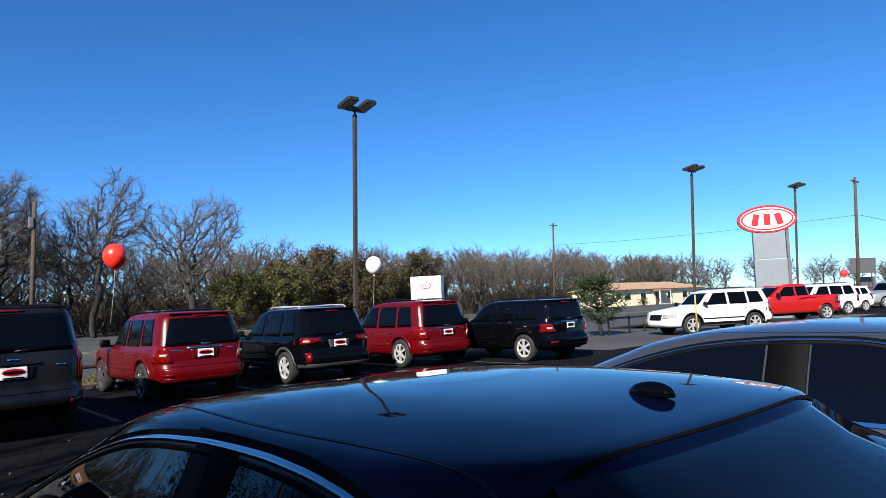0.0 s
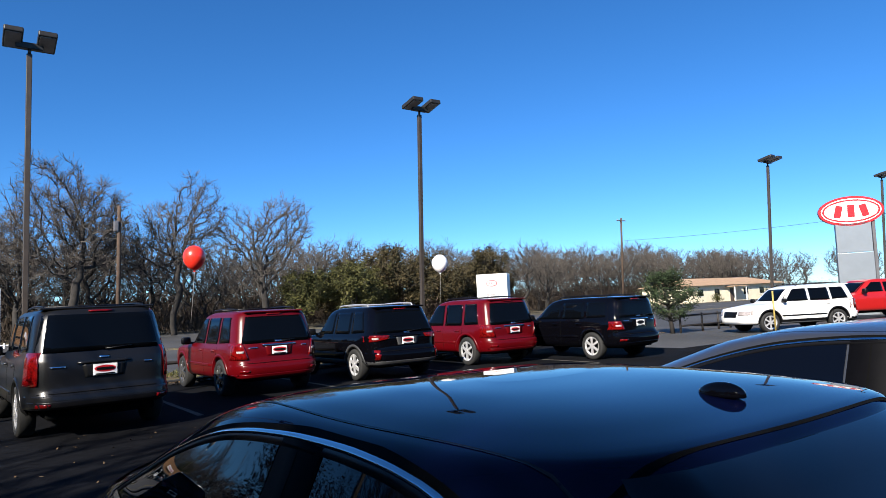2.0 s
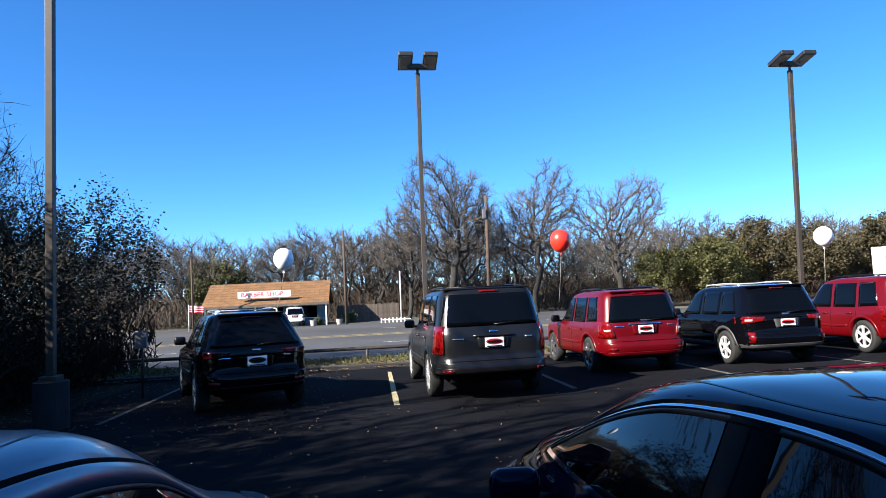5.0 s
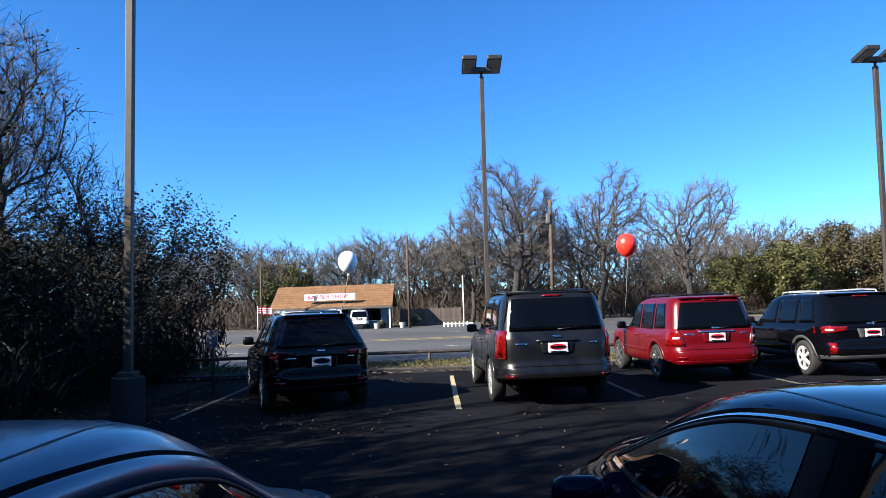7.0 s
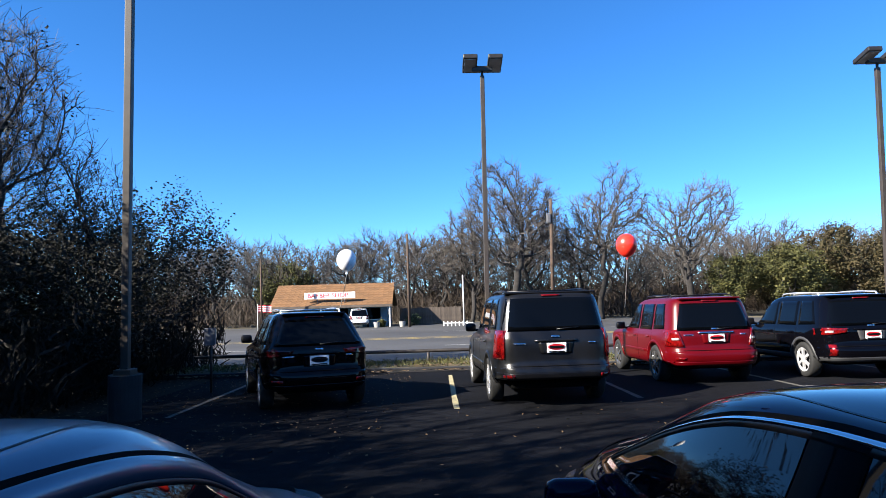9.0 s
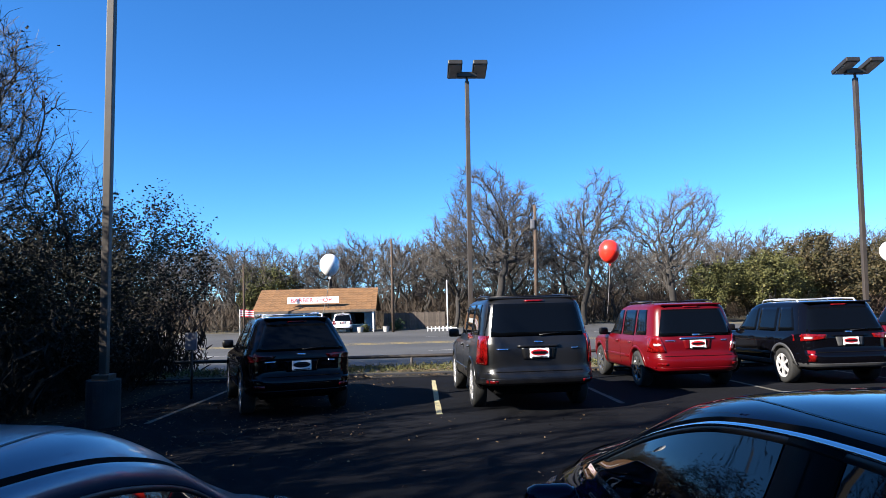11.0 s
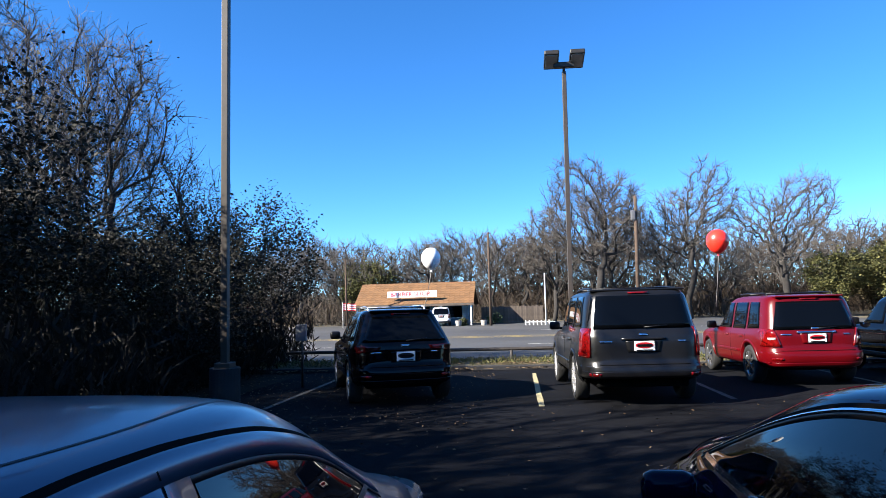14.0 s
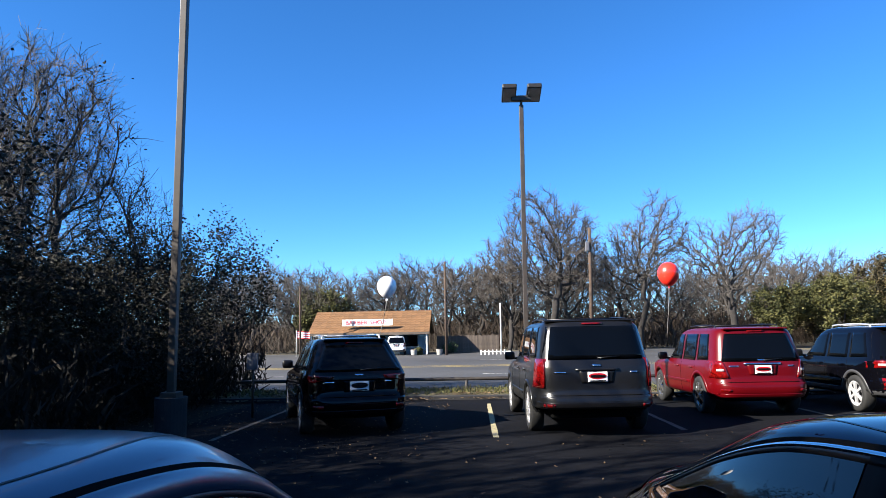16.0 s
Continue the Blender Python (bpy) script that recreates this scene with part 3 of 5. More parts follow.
        panel("bumper_reflector", sh.back, ((xr[0], 0.50), (xr[1], 0.50), (xr[1], z2), (xr[0], z2)), TAIL, car, "red bumper reflector", off=0.036, nu=3, nv=2)
    panel("bumper", sh.back, ((-hw + 0.04, bottom + 0.10), (hw - 0.04, bottom + 0.10), (hw - 0.04, 0.66), (-hw + 0.04, 0.66)), bump_col or color, car, "rear bumper", off=0.03, nu=20, depth=0.05)
    panel("bumper_lower", sh.back, ((-hw + 0.10, bottom + 0.03), (hw - 0.10, bottom + 0.03), (hw - 0.06, bottom + 0.12), (-hw + 0.06, bottom + 0.12)), two_tone or (TRIM if bottom > 0.4 else color), car, off=0.036, nu=20, depth=0.05)
    panel("tailgate_gap", sh.back, ((-hw + 0.16, 0.680), (hw - 0.16, 0.680), (hw - 0.16, 0.690), (-hw + 0.16, 0.690)), DARK, car, off=0.004, nu=10, nv=1, depth=0.02)
    pz = plate_z
    panel("plate_recess", sh.back, ((-0.26, pz - 0.10), (0.26, pz - 0.10), (0.30, pz + 0.10), (-0.30, pz + 0.10)), two_tone or color, car, off=0.008)
    panel("tailgate_bar", sh.back, ((-0.36, pz + 0.10), (0.36, pz + 0.10), (0.36, pz + 0.135), (-0.36, pz + 0.135)), bar or color, car, "tailgate grip bar", off=0.022, nv=2)
    plate(car, sh, pz, red=plate_red)
    panel("badge", sh.back, ((-0.07, pz + 0.17), (0.07, pz + 0.17), (0.07, pz + 0.205), (-0.07, pz + 0.205)), CHROME, car, "small bright badge", off=0.012, nu=3, nv=2)
    for s, wd in ((-1, 0.2), (1, 0.12)):
        x0 = s * (hw - 0.42)
        panel("badge", sh.back, ((x0 - wd / 2, pz + 0.06), (x0 + wd / 2, pz + 0.06), (x0 + wd / 2, pz + 0.085), (x0 - wd / 2, pz + 0.085)), CHROME, car, "small bright badge", off=0.010, nu=3, nv=2)
    panel("brake_light", sh.back, ((-0.17, zt + 0.035), (0.17, zt + 0.035), (0.17, zt + 0.06), (-0.17, zt + 0.06)), TAIL, car, "slim red third brake lamp", off=0.02, nu=4, nv=2)
    w0 = sh.back(0.02, wl + 0.02, 0.03)
    w1 = sh.back(0.40, wl + 0.05, 0.03)
    tubes("wiper", [[(w0, 0.012), (w1, 0.008)]], TRIM, car)
    # spoiler lip
    bm = bmesh.new()
    yy = sh.back(0, zt + 0.08).y
    box(bm, (-ht - 0.02, yy - spoil, zt + 0.080), (ht + 0.02, yy + 0.25, zt + 0.112), 0.015)
    part("roof_spoiler", bm, color, car)
    for s in (-1, 1):
        for wy in wheels:
            wheel(car, s * (hw - 0.125), wy, r, 0.235, s, rim, spokes)
    if rail:
        rails(car, 0.14 + rake + 0.35, L - wind - 0.95, hw - 0.20 - tumble, roof - 0.005, rail)
    # nose
    for s in (-1, 1):
        xs = sorted((s * (hw - 0.05), s * (hw - 0.45)))
        panel("headlight", sh.nose, ((xs[0], 0.70), (xs[1], 0.70), (xs[1], 0.86), (xs[0], 0.86)), CLEARLENS, car, off=0.015)
    panel("grille", sh.nose, ((-0.42, 0.62), (0.42, 0.62), (0.45, 0.84), (-0.45, 0.84)), TRIM, car, off=0.015)
    return car, sh


def top_of(sh, x, y, lo, hi):
    """The height of a skin over a spot."""
    for _ in range(30):
        mid = (lo + hi) / 2
        c, h, w, n = sh.dims(mid)
        if abs(x / w) ** n + abs((y - c) / h) ** n <= 1:
            lo = mid
        else:
            hi = mid
    return lo


def ribbon(name, rows, material, parent, label=""):
    """A strip through rows of points across it."""
    k = len(rows[0])
    V = [p for row in rows for p in row]
    F = [(i * k + j, i * k + j + 1, (i + 1) * k + j + 1, (i + 1) * k + j) for i in range(len(rows) - 1) for j in range(k - 1)]
    return meshob(name, V, F, material, parent, label, True)


def curve_at(table, y):
    return interp(sorted(table), y)


def sedan(name, m, label, color, L=5.2, W=1.88, H=1.47, belt=0.97, chrome=True, res=2.0, r=0.34, antenna=True, glass=None, seam=1.46, snub=0.0):
    """A four-door saloon, rear bumper at y 0, facing +y."""
    car = empty(name, m, label, "car", "cars beside the camera")
    glass = glass or SIDEGLASS
    hw = W / 2
    top = H - 0.055
    rear = [(0.20, 0.14), (0.30, 0.06), (0.60, 0.04), (0.85, 0.08), (belt - 0.02, 0.14), (belt + 0.03, 0.20), (belt + 0.055, 0.42), (belt + 0.075, 0.62), (belt + 0.16, 0.86), (top - 0.12, 1.20), (top - 0.04, 1.38), (top, seam), (top + 0.022, seam + 0.13), (top + 0.037, seam + 0.27), (top + 0.048, seam + 0.45), (H, seam + 0.66)]
    front = [(0.20, L - 0.10), (0.35, L - 0.01), (0.55, L), (0.70, L - 0.06), (belt - 0.32, L - 0.28), (belt - 0.19, 4.78), (belt - 0.07, 4.46), (belt, 4.33), (1.15, 3.74), (1.27, 3.41), (1.35, 3.18), (top - 0.02, 2.98), (top, 2.88), (top + 0.022, 2.72), (top + 0.037, 2.56), (top + 0.048, 2.42), (H, 2.24)]
    width = [(0.20, hw - 0.12), (0.35, hw - 0.03), (0.60, hw), (0.80, hw - 0.005), (belt - 0.03, hw - 0.05), (belt + 0.02, hw - 0.075), (belt + 0.2, hw - 0.135), (top - 0.10, hw - 0.205), (top - 0.035, hw - 0.235), (top - 0.008, hw - 0.262), (top, hw - 0.285), (top + 0.015, hw - 0.345), (top + 0.030, hw - 0.42), (top + 0.043, hw - 0.52), (top + 0.050, hw - 0.60), (H, hw - 0.76)]
    power = [(0.2, 6), (0.6, 6), (belt, 6), (belt + 0.12, 5.2), (top - 0.1, 4.8), (top, 4.2), (top + 0.037, 3.4), (H, 2.6)]
    def fore(y):
        """A cab set back by snub at the foot of the windshield."""
        return y - snub * (min(1.0, max(0.0, (y - 3.3) / 1.03)) if y < 4.33 else max(0.0, (L - y) / (L - 4.33)))

    front = [(z, fore(y)) for z, y in front]
    sh = Shell(rear, front, width, power)
    wheels = (1.12, 1.12 + 2.98)
    zs = [0.2, 0.25, 0.32] + [0.32 + 0.045 * i for i in range(1, 14)] + [belt - 0.02, belt, belt + 0.015, belt + 0.03, belt + 0.045, belt + 0.06, belt + 0.075]
    zs += [belt + 0.075 + (top - belt - 0.075) * i / 18 for i in range(1, 19)]
    zs += [top + 0.055 * (1 - (1 - i / 18) ** 1.8) for i in range(1, 19)]
    zs = sorted(set(round(z, 4) for z in zs))
    V, F = sh.body(zs, wheels, r * 1.12, res)
    meshob("body", V, F, color, car, "", True)
    lower_shell(car, L, W, wheels, belt - 0.25)
    arch_lips(car, sh, wheels, r * 1.12, color)
    for s in (-1, 1):
        for wy in wheels:
            wheel(car, s * (hw - 0.12), wy, r, 0.22, s, RIM, 7)
    # the arc of the side glass
    arc = [(1.22, 1.05), (1.36, 1.20), (1.48, 1.29), (1.60, 1.355), (1.72, 1.390), (1.85, 1.405), (2.0, 1.410), (2.2, 1.407), (2.42, 1.395), (2.65, 1.371), (2.87, 1.33), (3.15, 1.255), (3.5, 1.13), (3.80, 1.01)]
    arc = [(fore(y), z) for y, z in arc]
    low = belt + 0.03
    for s in (-1, 1):
        def f(y, z, o, s=s):
            return sh.side(y, z, s, o)

        edge = 0.022 if chrome else 0.070   # painted door frames where there is no chrome

        def pane(nm, y0, y1, drop=edge + 0.008):
            rows = []
            for i in range(25):
                y = y0 + (y1 - y0) * i / 24
                zt = max(curve_at(arc, y) - drop, low + 0.012)
                rows.append([f(y, low + (zt - low) * j / 8, 0.006) for j in range(9)])
            return ribbon(nm, rows, glass, car, "dark side glass")

        pane("front_door_window", 2.30, fore(3.72))
        pane("rear_door_window", 1.30, 2.06)
        rows = []
        for i in range(9):
            z = low + (curve_at(arc, 2.17) - 0.02 - low) * i / 8
            rows.append([f(2.29 + 0.0 * z, z, 0.003), f(2.285, z, 0.010), f(2.075, z, 0.010), f(2.07, z, 0.003)])
        ribbon("door_pillar", rows, PILLAR if chrome else color, car, "black door pillar" if chrome else "painted door pillar")
        ribbon("door_gap", [[f(2.175, z, 0.0115), f(2.182, z, 0.0115)] for z in [0.4 + (1.37 - 0.4) * i / 20 for i in range(21)]], DARK, car)
        ribbon("vent_divider", [[f(1.50 - 0.16 * u, low + 0.30 * u, 0.012), f(1.535 - 0.16 * u, low + 0.30 * u, 0.012)] for u in [i / 8 for i in range(9)]], TRIM, car)
        seal, strip, seal2 = [], [], []
        for i in range(61):
            y = 1.24 + (fore(3.80) - 1.24) * i / 60
            z = curve_at(arc, y)
            dy = (curve_at(arc, y + 0.02) - curve_at(arc, y - 0.02)) / 0.04
            n = math.hypot(1, dy)
            ny, nz = -dy / n, 1 / n

            def q(d, o):
                return f(y + ny * d, min(z + nz * d, top - 0.004), o)

            strip.append([q(-edge, 0.004), q(0.003 - edge, 0.012), q(-0.012, 0.013), q(-0.009, 0.004)])
            seal.append([q(-0.018 - edge, 0.004), q(-0.016 - edge, 0.009), q(-edge, 0.007)])
            seal2.append([q(-0.009, 0.005), q(0.004, 0.003)])
        ribbon("window_trim", strip, CHROME if chrome else color, car, "bright window moulding" if chrome else "painted door frame")
        ribbon("window_seal", seal, TRIM, car)
        ribbon("door_shut_line", seal2, DARK, car)
        ribbon("belt_moulding", [[f(y, low - 0.012, 0.010), f(y, low + 0.008, 0.010)] for y in [1.15 + (fore(3.75) - 1.15) * i / 30 for i in range(31)]], CHROME if chrome else TRIM, car)
        mirror(car, sh, 3.38 if chrome else 2.95, 0.88, s, color if chrome else TRIM, (0.21, 0.12, 0.15))
        ditch = []
        for i in range(31):
            y = seam + 0.06 + (2.86 - seam - 0.06) * i / 30
            row = []
            for dx in (0.000, 0.003, 0.006):
                x = s * (0.575 + 0.045 * math.sin(math.pi * i / 30) + dx)
                row.append(Vector((x, y, top_of(sh, x, y, 1.0, H) + (0.0015 if dx != 0.003 else 0.0005))))
            ditch.append(row)
        ribbon("roof_joint", ditch, TRIM, car, "narrow dark roof joint")
    seamrows = []
    for i in range(41):
        x = -0.56 + 1.12 * i / 40
        row = []
        for d in (0.0, 0.004, 0.010, 0.014):
            y = seam + 0.01 + 0.03 * (x / 0.56) ** 2 - d * 0.7
            row.append(Vector((x, y, top_of(sh, x, y, 1.0, H) + 0.0012)))
        seamrows.append(row)
    ribbon("rear_glass_seal", seamrows, DARK, car, "black seal of the rear glass")
    if antenna:
        bm = bmesh.new()
        bmesh.ops.create_uvsphere(bm, u_segments=24, v_segments=14, radius=1.0)
        for v in bm.verts:
            k = (v.co.y + 1) / 2
            v.co = Vector((v.co.x * (0.026 - 0.006 * k), v.co.y * 0.058, max(v.co.z, -0.15) * (0.030 - 0.004 * k)))
        ob = part("antenna_fin", bm, TRIM if not chrome else P_BLACK, car, "small black fin antenna", True)
        ob.matrix_basis = Matrix.Translation((0.05, seam + 0.205, top_of(sh, 0.05, seam + 0.205, 1.0, H) + 0.004))
    panel("windshield", sh.nose, ((-0.60, 1.03), (0.60, 1.03), (0.50, top - 0.02), (-0.50, top - 0.02)), glass, car, "raked windshield")
    panel("rear_window", sh.back, ((-0.55, belt + 0.10), (0.55, belt + 0.10), (0.50, top - 0.02), (-0.50, top - 0.02)), glass, car, "sloping rear glass")
    for s in (-1, 1):
        xs = sorted((s * (hw - 0.06), s * (hw - 0.42)))
        panel("tail_light", sh.back, ((xs[0], 0.70), (xs[1], 0.70), (xs[1], 0.86), (xs[0], 0.86)), TAIL, car, "red tail lamp")
        panel("headlight", sh.nose, ((xs[0], 0.58), (xs[1], 0.58), (xs[1], 0.68), (xs[0], 0.68)), CLEARLENS, car)
    return car, sh


# ---- the parked row ----
ROW = "cars parked facing the highway"
suv("sport_utility_car", pose(1.66, 11.05, 0, 0, 0, 3), "graphite grey full-size wagon with dark tinted glass", ROW, P_GREY, L=5.13, W=2.06, H=1.92, rake=0.20, tumble=0.13,
    belt=1.14, hood=1.10, wb=2.95, r=0.39, lamp="tall", rail=TRIM, rear_over=1.15, plate_z=0.98, tail_z=(0.80, 1.28), bump_col=P_GREY, bar=P_GREY, spoil=0.01, bottom=0.46, glass_top=0.10, winlow=1.26)
suv("sport_utility_car", pose(5.31, 13.40, 0, 0, 0, 1), "cherry red wagon with a red balloon tied on", ROW, P_RED, L=4.7, W=1.95, H=1.77, rake=0.20, tumble=0.14,
    belt=1.02, hood=1.00, wb=2.75, r=0.38, two_tone=None, rail=TRIM, rear_over=1.0, plate_z=0.92, tail_z=(0.76, 1.10), rim=DARKRIM, pillar=0.15)
suv("sport_utility_car", pose(8.42, 13.30, 0), "glossy black wagon with silver roof rails", ROW, P_BLACK, L=4.69, W=1.97, H=1.74, rake=0.26, tumble=0.16,
    belt=1.03, hood=1.00, wb=2.70, r=0.37, lamp="wide", rail=RIM, rear_over=0.95, plate_z=0.90, tail_z=(0.90, 1.06), two_tone=GREYTRIM, bar=P_BLACK)
suv("sport_utility_car", pose(12.12, 13.70, 0), "cherry red wagon beside a black one", ROW, P_RED, L=4.7, W=1.97, H=1.80, rake=0.20, tumble=0.14,
    belt=1.02, hood=1.00, wb=2.75, r=0.385, rail=TRIM, rear_over=1.0, plate_z=0.92, tail_z=(0.76, 1.10), pillar=0.15)
suv("sport_utility_car", pose(14.75, 11.60, 0), "black boxy wagon with bright alloy wheels", ROW, P_BLACK, L=4.85, W=1.88, H=1.69, rake=0.10, tumble=0.12,
    belt=1.05, hood=1.03, wb=2.87, r=0.37, rail=TRIM, rear_over=1.0, plate_z=0.95, tail_z=(0.80, 1.02), plate_red=False)
suv("sport_utility_car", pose(-2.33, 11.49, 0, 0, 0, 20), "black luxury wagon with slim tail lamps", ROW, P_BLACK, L=4.74, W=1.885, H=1.70, rake=0.42, tumble=0.20,
    belt=1.05, hood=1.00, wb=2.74, r=0.375, lamp="wide", rail=RIM, rear_over=0.95, plate_z=0.86, tail_z=(0.92, 1.06), plate_red=False, lens=TAILSMOKE, bar=P_BLACK, pillar=0.13)

# ---- the far row by the pylon ----
FAR = "cars parked by the pylon sign"
suv("sport_utility_car", pose(29.0, 12.75, 0, 0, 0, 62), "white wagon parked by the low pipe rail", FAR, P_WHITE, L=5.0, W=1.98, H=1.78, rake=0.22, tumble=0.15,
    belt=1.10, hood=1.05, wb=2.86, r=0.39, lamp="wide", rail=TRIM, rear_over=1.05, two_tone=TRIM)

# ---- cars beside the camera ----
sedan("saloon_car", pose(1.29, -0.76, 0), "glossy midnight saloon with chrome window mouldings", P_NAVY, seam=1.40)
sedan("saloon_car", pose(-1.81, -1.07, 0), "slate grey saloon with a dusty roof", P_SLATE, H=1.487, snub=0.32, chrome=False, antenna=False)
sedan("saloon_car", pose(4.55, -0.63, 0), "dark slate saloon with tinted glass", P_DARKSLATE, chrome=True, res=1.2, antenna=False)


# ---- lamp posts ----
def lamp_post(x, y, height, lean=(-3.1, 0.0), turn=0.0, base=True, label="bronze square lamp post with two shoebox heads", heads=True):
    lp = empty("lamp_post", pose(x, y, 0) @ pose(0, 0, 0, -lean[0], lean[1], 0), label, "street lamp", "lamp posts of the lot")
    h = height - 0.25
    bm = bmesh.new()
    box(bm, (-0.062, -0.062, 0.0), (0.062, 0.062, h), 0.012)
    part("pole", bm, POLE, lp)
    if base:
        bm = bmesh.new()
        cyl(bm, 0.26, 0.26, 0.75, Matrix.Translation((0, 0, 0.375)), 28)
        part("footing", bm, FOOTING, lp, "round concrete footing, its shade put into the dark colour")
    boxpart("base_cover", (-0.14, -0.14, 0.70 if base else 0.0), (0.14, 0.14, 0.84 if base else 0.12), POLE, lp)
    if heads:
        tubes("tenon", [[((0, 0, h - 0.02), 0.04), ((0, 0, h + 0.16), 0.04)]], POLE, lp, sides=12)
        a = radians(turn)
        ax = Vector((math.cos(a), math.sin(a), 0))
        ay = Vector((-math.sin(a), math.cos(a), 0))
        rot = Matrix(((ax.x, ay.x, 0, 0), (ax.y, ay.y, 0, 0), (0, 0, 1, h + 0.16), (0, 0, 0, 1)))
        bm = bmesh.new()
        box(bm, (-0.30, -0.09, -0.04), (0.30, 0.09, 0.12), 0.02)
        bm.transform(rot)
        part("bracket", bm, LAMPMETAL, lp)
        for s in (-1, 1):
            hd = new("lamp_head")
            hd.parent = lp
            hd.matrix_basis = rot @ pose(s * 0.36, -0.10, 0.16, -14, 0, 0)
            bm = bmesh.new()
            box(bm, (-0.21, -0.42, -0.07), (0.21, 0.36, 0.075), 0.03)
            part("housing", bm, LAMPMETAL, hd)
            boxpart("lens", (-0.17, -0.37, -0.085), (0.17, 0.28, -0.066), LAMPGLASS, hd, "pale flat lens")
    return lp


lamp_post(1.10, 19.0, 8.65, lean=(-0.2, 0.7))
lamp_post(12.83, 19.4, 8.6)
lamp_post(34.8, 18.9, 8.5)
lamp_post(48.1, 18.6, 8.6)
lamp_post(-5.5, 11.18, 9.0, lean=(-2, 1.0))


# ---- trees ----
def oak_data(seed, height=11.0, trunk=0.30, radius=0.33, base=0.22, points=900, step=0.42, crook=0.30, tip=0.018, twigs=2, twig=0.55, flat=0.5, lean=0.0, squash=1.0):
    """A tree grown into its crown: limbs reach out step by step for free points of a rounded, uneven volume, so that they fork and crook as an oak's do.
    Gives paths for the stout limbs, for the branches, and for the twigs."""
    rng = np.random.default_rng(seed)
    z0 = height * base
    mid, hz = (height + z0) / 2, (height - z0) / 2
    # the crown: a few overlapping lobes, emptier in the middle
    lobes = []
    for i in range(7):
        t, q = 2 * math.pi * (i + rng.uniform(0, 0.6)) / 7, rng.uniform(0.25, 0.55)
        lobes.append((np.array([math.cos(t) * radius * height * q + lean * height * 0.2, math.sin(t) * radius * height * q * squash, mid + hz * rng.uniform(-0.35, 0.42)]),
                      np.array([radius * height, radius * height * squash, hz * 1.05]) * rng.uniform(0.42, 0.60)))
    free = []
    while len(free) < points:
        c, r = lobes[rng.integers(len(lobes))]
        v = rng.normal(size=3)
        p = c + v / np.linalg.norm(v) * rng.uniform(0.25, 1.0) ** flat * r
        if z0 * 0.9 < p[2] < height:
            free.append(p)
    free = np.array(free)
    nodes, par = [np.array([0.0, 0.0, -0.1])], [-1]
    d = np.array([lean * 0.4 + rng.uniform(-0.08, 0.08), rng.uniform(-0.1, 0.1), 1.0])
    while nodes[-1][2] < z0 * 1.05:
        d = d + rng.normal(size=3) * 0.09
        d[2] = max(d[2], 0.7)
        nodes.append(nodes[-1] + d / np.linalg.norm(d) * step)
        par.append(len(nodes) - 2)
    near = np.full(len(free), 1e9)
    who = np.zeros(len(free), int)
    fresh = list(range(len(nodes)))
    reach, kill = height * 0.42, step * 1.5
    for turn in range(90):
        for i in fresh:
            dd = np.linalg.norm(free - nodes[i], axis=1)
            m = dd < near
            near[m], who[m] = dd[m], i
        keep = near > kill
        free, near, who = free[keep], near[keep], who[keep]
        sel = near < reach
        if not sel.any() or len(nodes) > 6000:
            break
        fresh = []
        for i in np.unique(who[sel]):
            v = free[sel & (who == i)] - nodes[i]
            v = (v / np.linalg.norm(v, axis=1)[:, None]).mean(axis=0)
            v = v / (np.linalg.norm(v) + 1e-6) + rng.normal(size=3) * crook + np.array([0, 0, 0.06])
            nodes.append(nodes[i] + v / np.linalg.norm(v) * step * rng.uniform(0.8, 1.15))
            par.append(int(i))
            fresh.append(len(nodes) - 1)
    n = len(nodes)
    kids = [[] for _ in range(n)]
    for i in range(1, n):
        kids[par[i]].append(i)
    area = [0.0] * n
    for i in range(n - 1, -1, -1):
        area[i] = sum(area[k] for k in kids[i]) or 1.0
    gain = (trunk / tip) / max(area[0], 2.0) ** 0.5
    rad = [tip * a ** 0.5 * (1 + (gain - 1) * math.log(a + 1) / math.log(area[0] + 1)) for a in area]
    limbs, branches, fine = [], [], []
    stack = [(0, None)]
    while stack:
        i, start = stack.pop()
        path = [] if start is None else [(Vector(nodes[start]), min(rad[start], rad[i] * 1.15))]
        while True:
            path.append((Vector(nodes[i]), rad[i]))
            if not kids[i]:
                break
            order = sorted(kids[i], key=lambda k: -area[k])
            stack += [(k, i) for k in order[1:]]
            i = order[0]
        (limbs if path[0][1] > trunk * 0.16 else branches).append(path)
    pyr = random.Random(seed)
    hub = Vector((lean * height * 0.2, 0, mid - hz * 0.5))
    for i in range(1, n):
        if rad[i] < tip * 3.4:
            ax = (Vector(nodes[i]) - Vector(nodes[par[i]])).normalized()
            out = (Vector(nodes[i]) - hub).normalized()
            for _ in range(twigs):
                d = (ax * 0.5 + out * 0.5 + Vector((pyr.gauss(0, 0.6), pyr.gauss(0, 0.6), pyr.gauss(0.1, 0.5)))).normalized()
                p = Vector(nodes[i]).lerp(Vector(nodes[par[i]]), pyr.random())
                l = twig * pyr.uniform(0.4, 1.25)
                q = p + d * l * 0.5
                d2 = (d + Vector((pyr.gauss(0, 0.4), pyr.gauss(0, 0.4), pyr.gauss(0.12, 0.4)))).normalized()
                fine.append([(p, tip * 0.8), (q, tip * 0.62), (q + d2 * l * 0.5, tip * 0.3)])
                if pyr.random() < 0.6:
                    d3 = (d + Vector((pyr.gauss(0, 0.6), pyr.gauss(0, 0.6), pyr.gauss(0.1, 0.5)))).normalized()
                    fine.append([(q, tip * 0.6), (q + d3 * l * 0.45, tip * 0.3)])
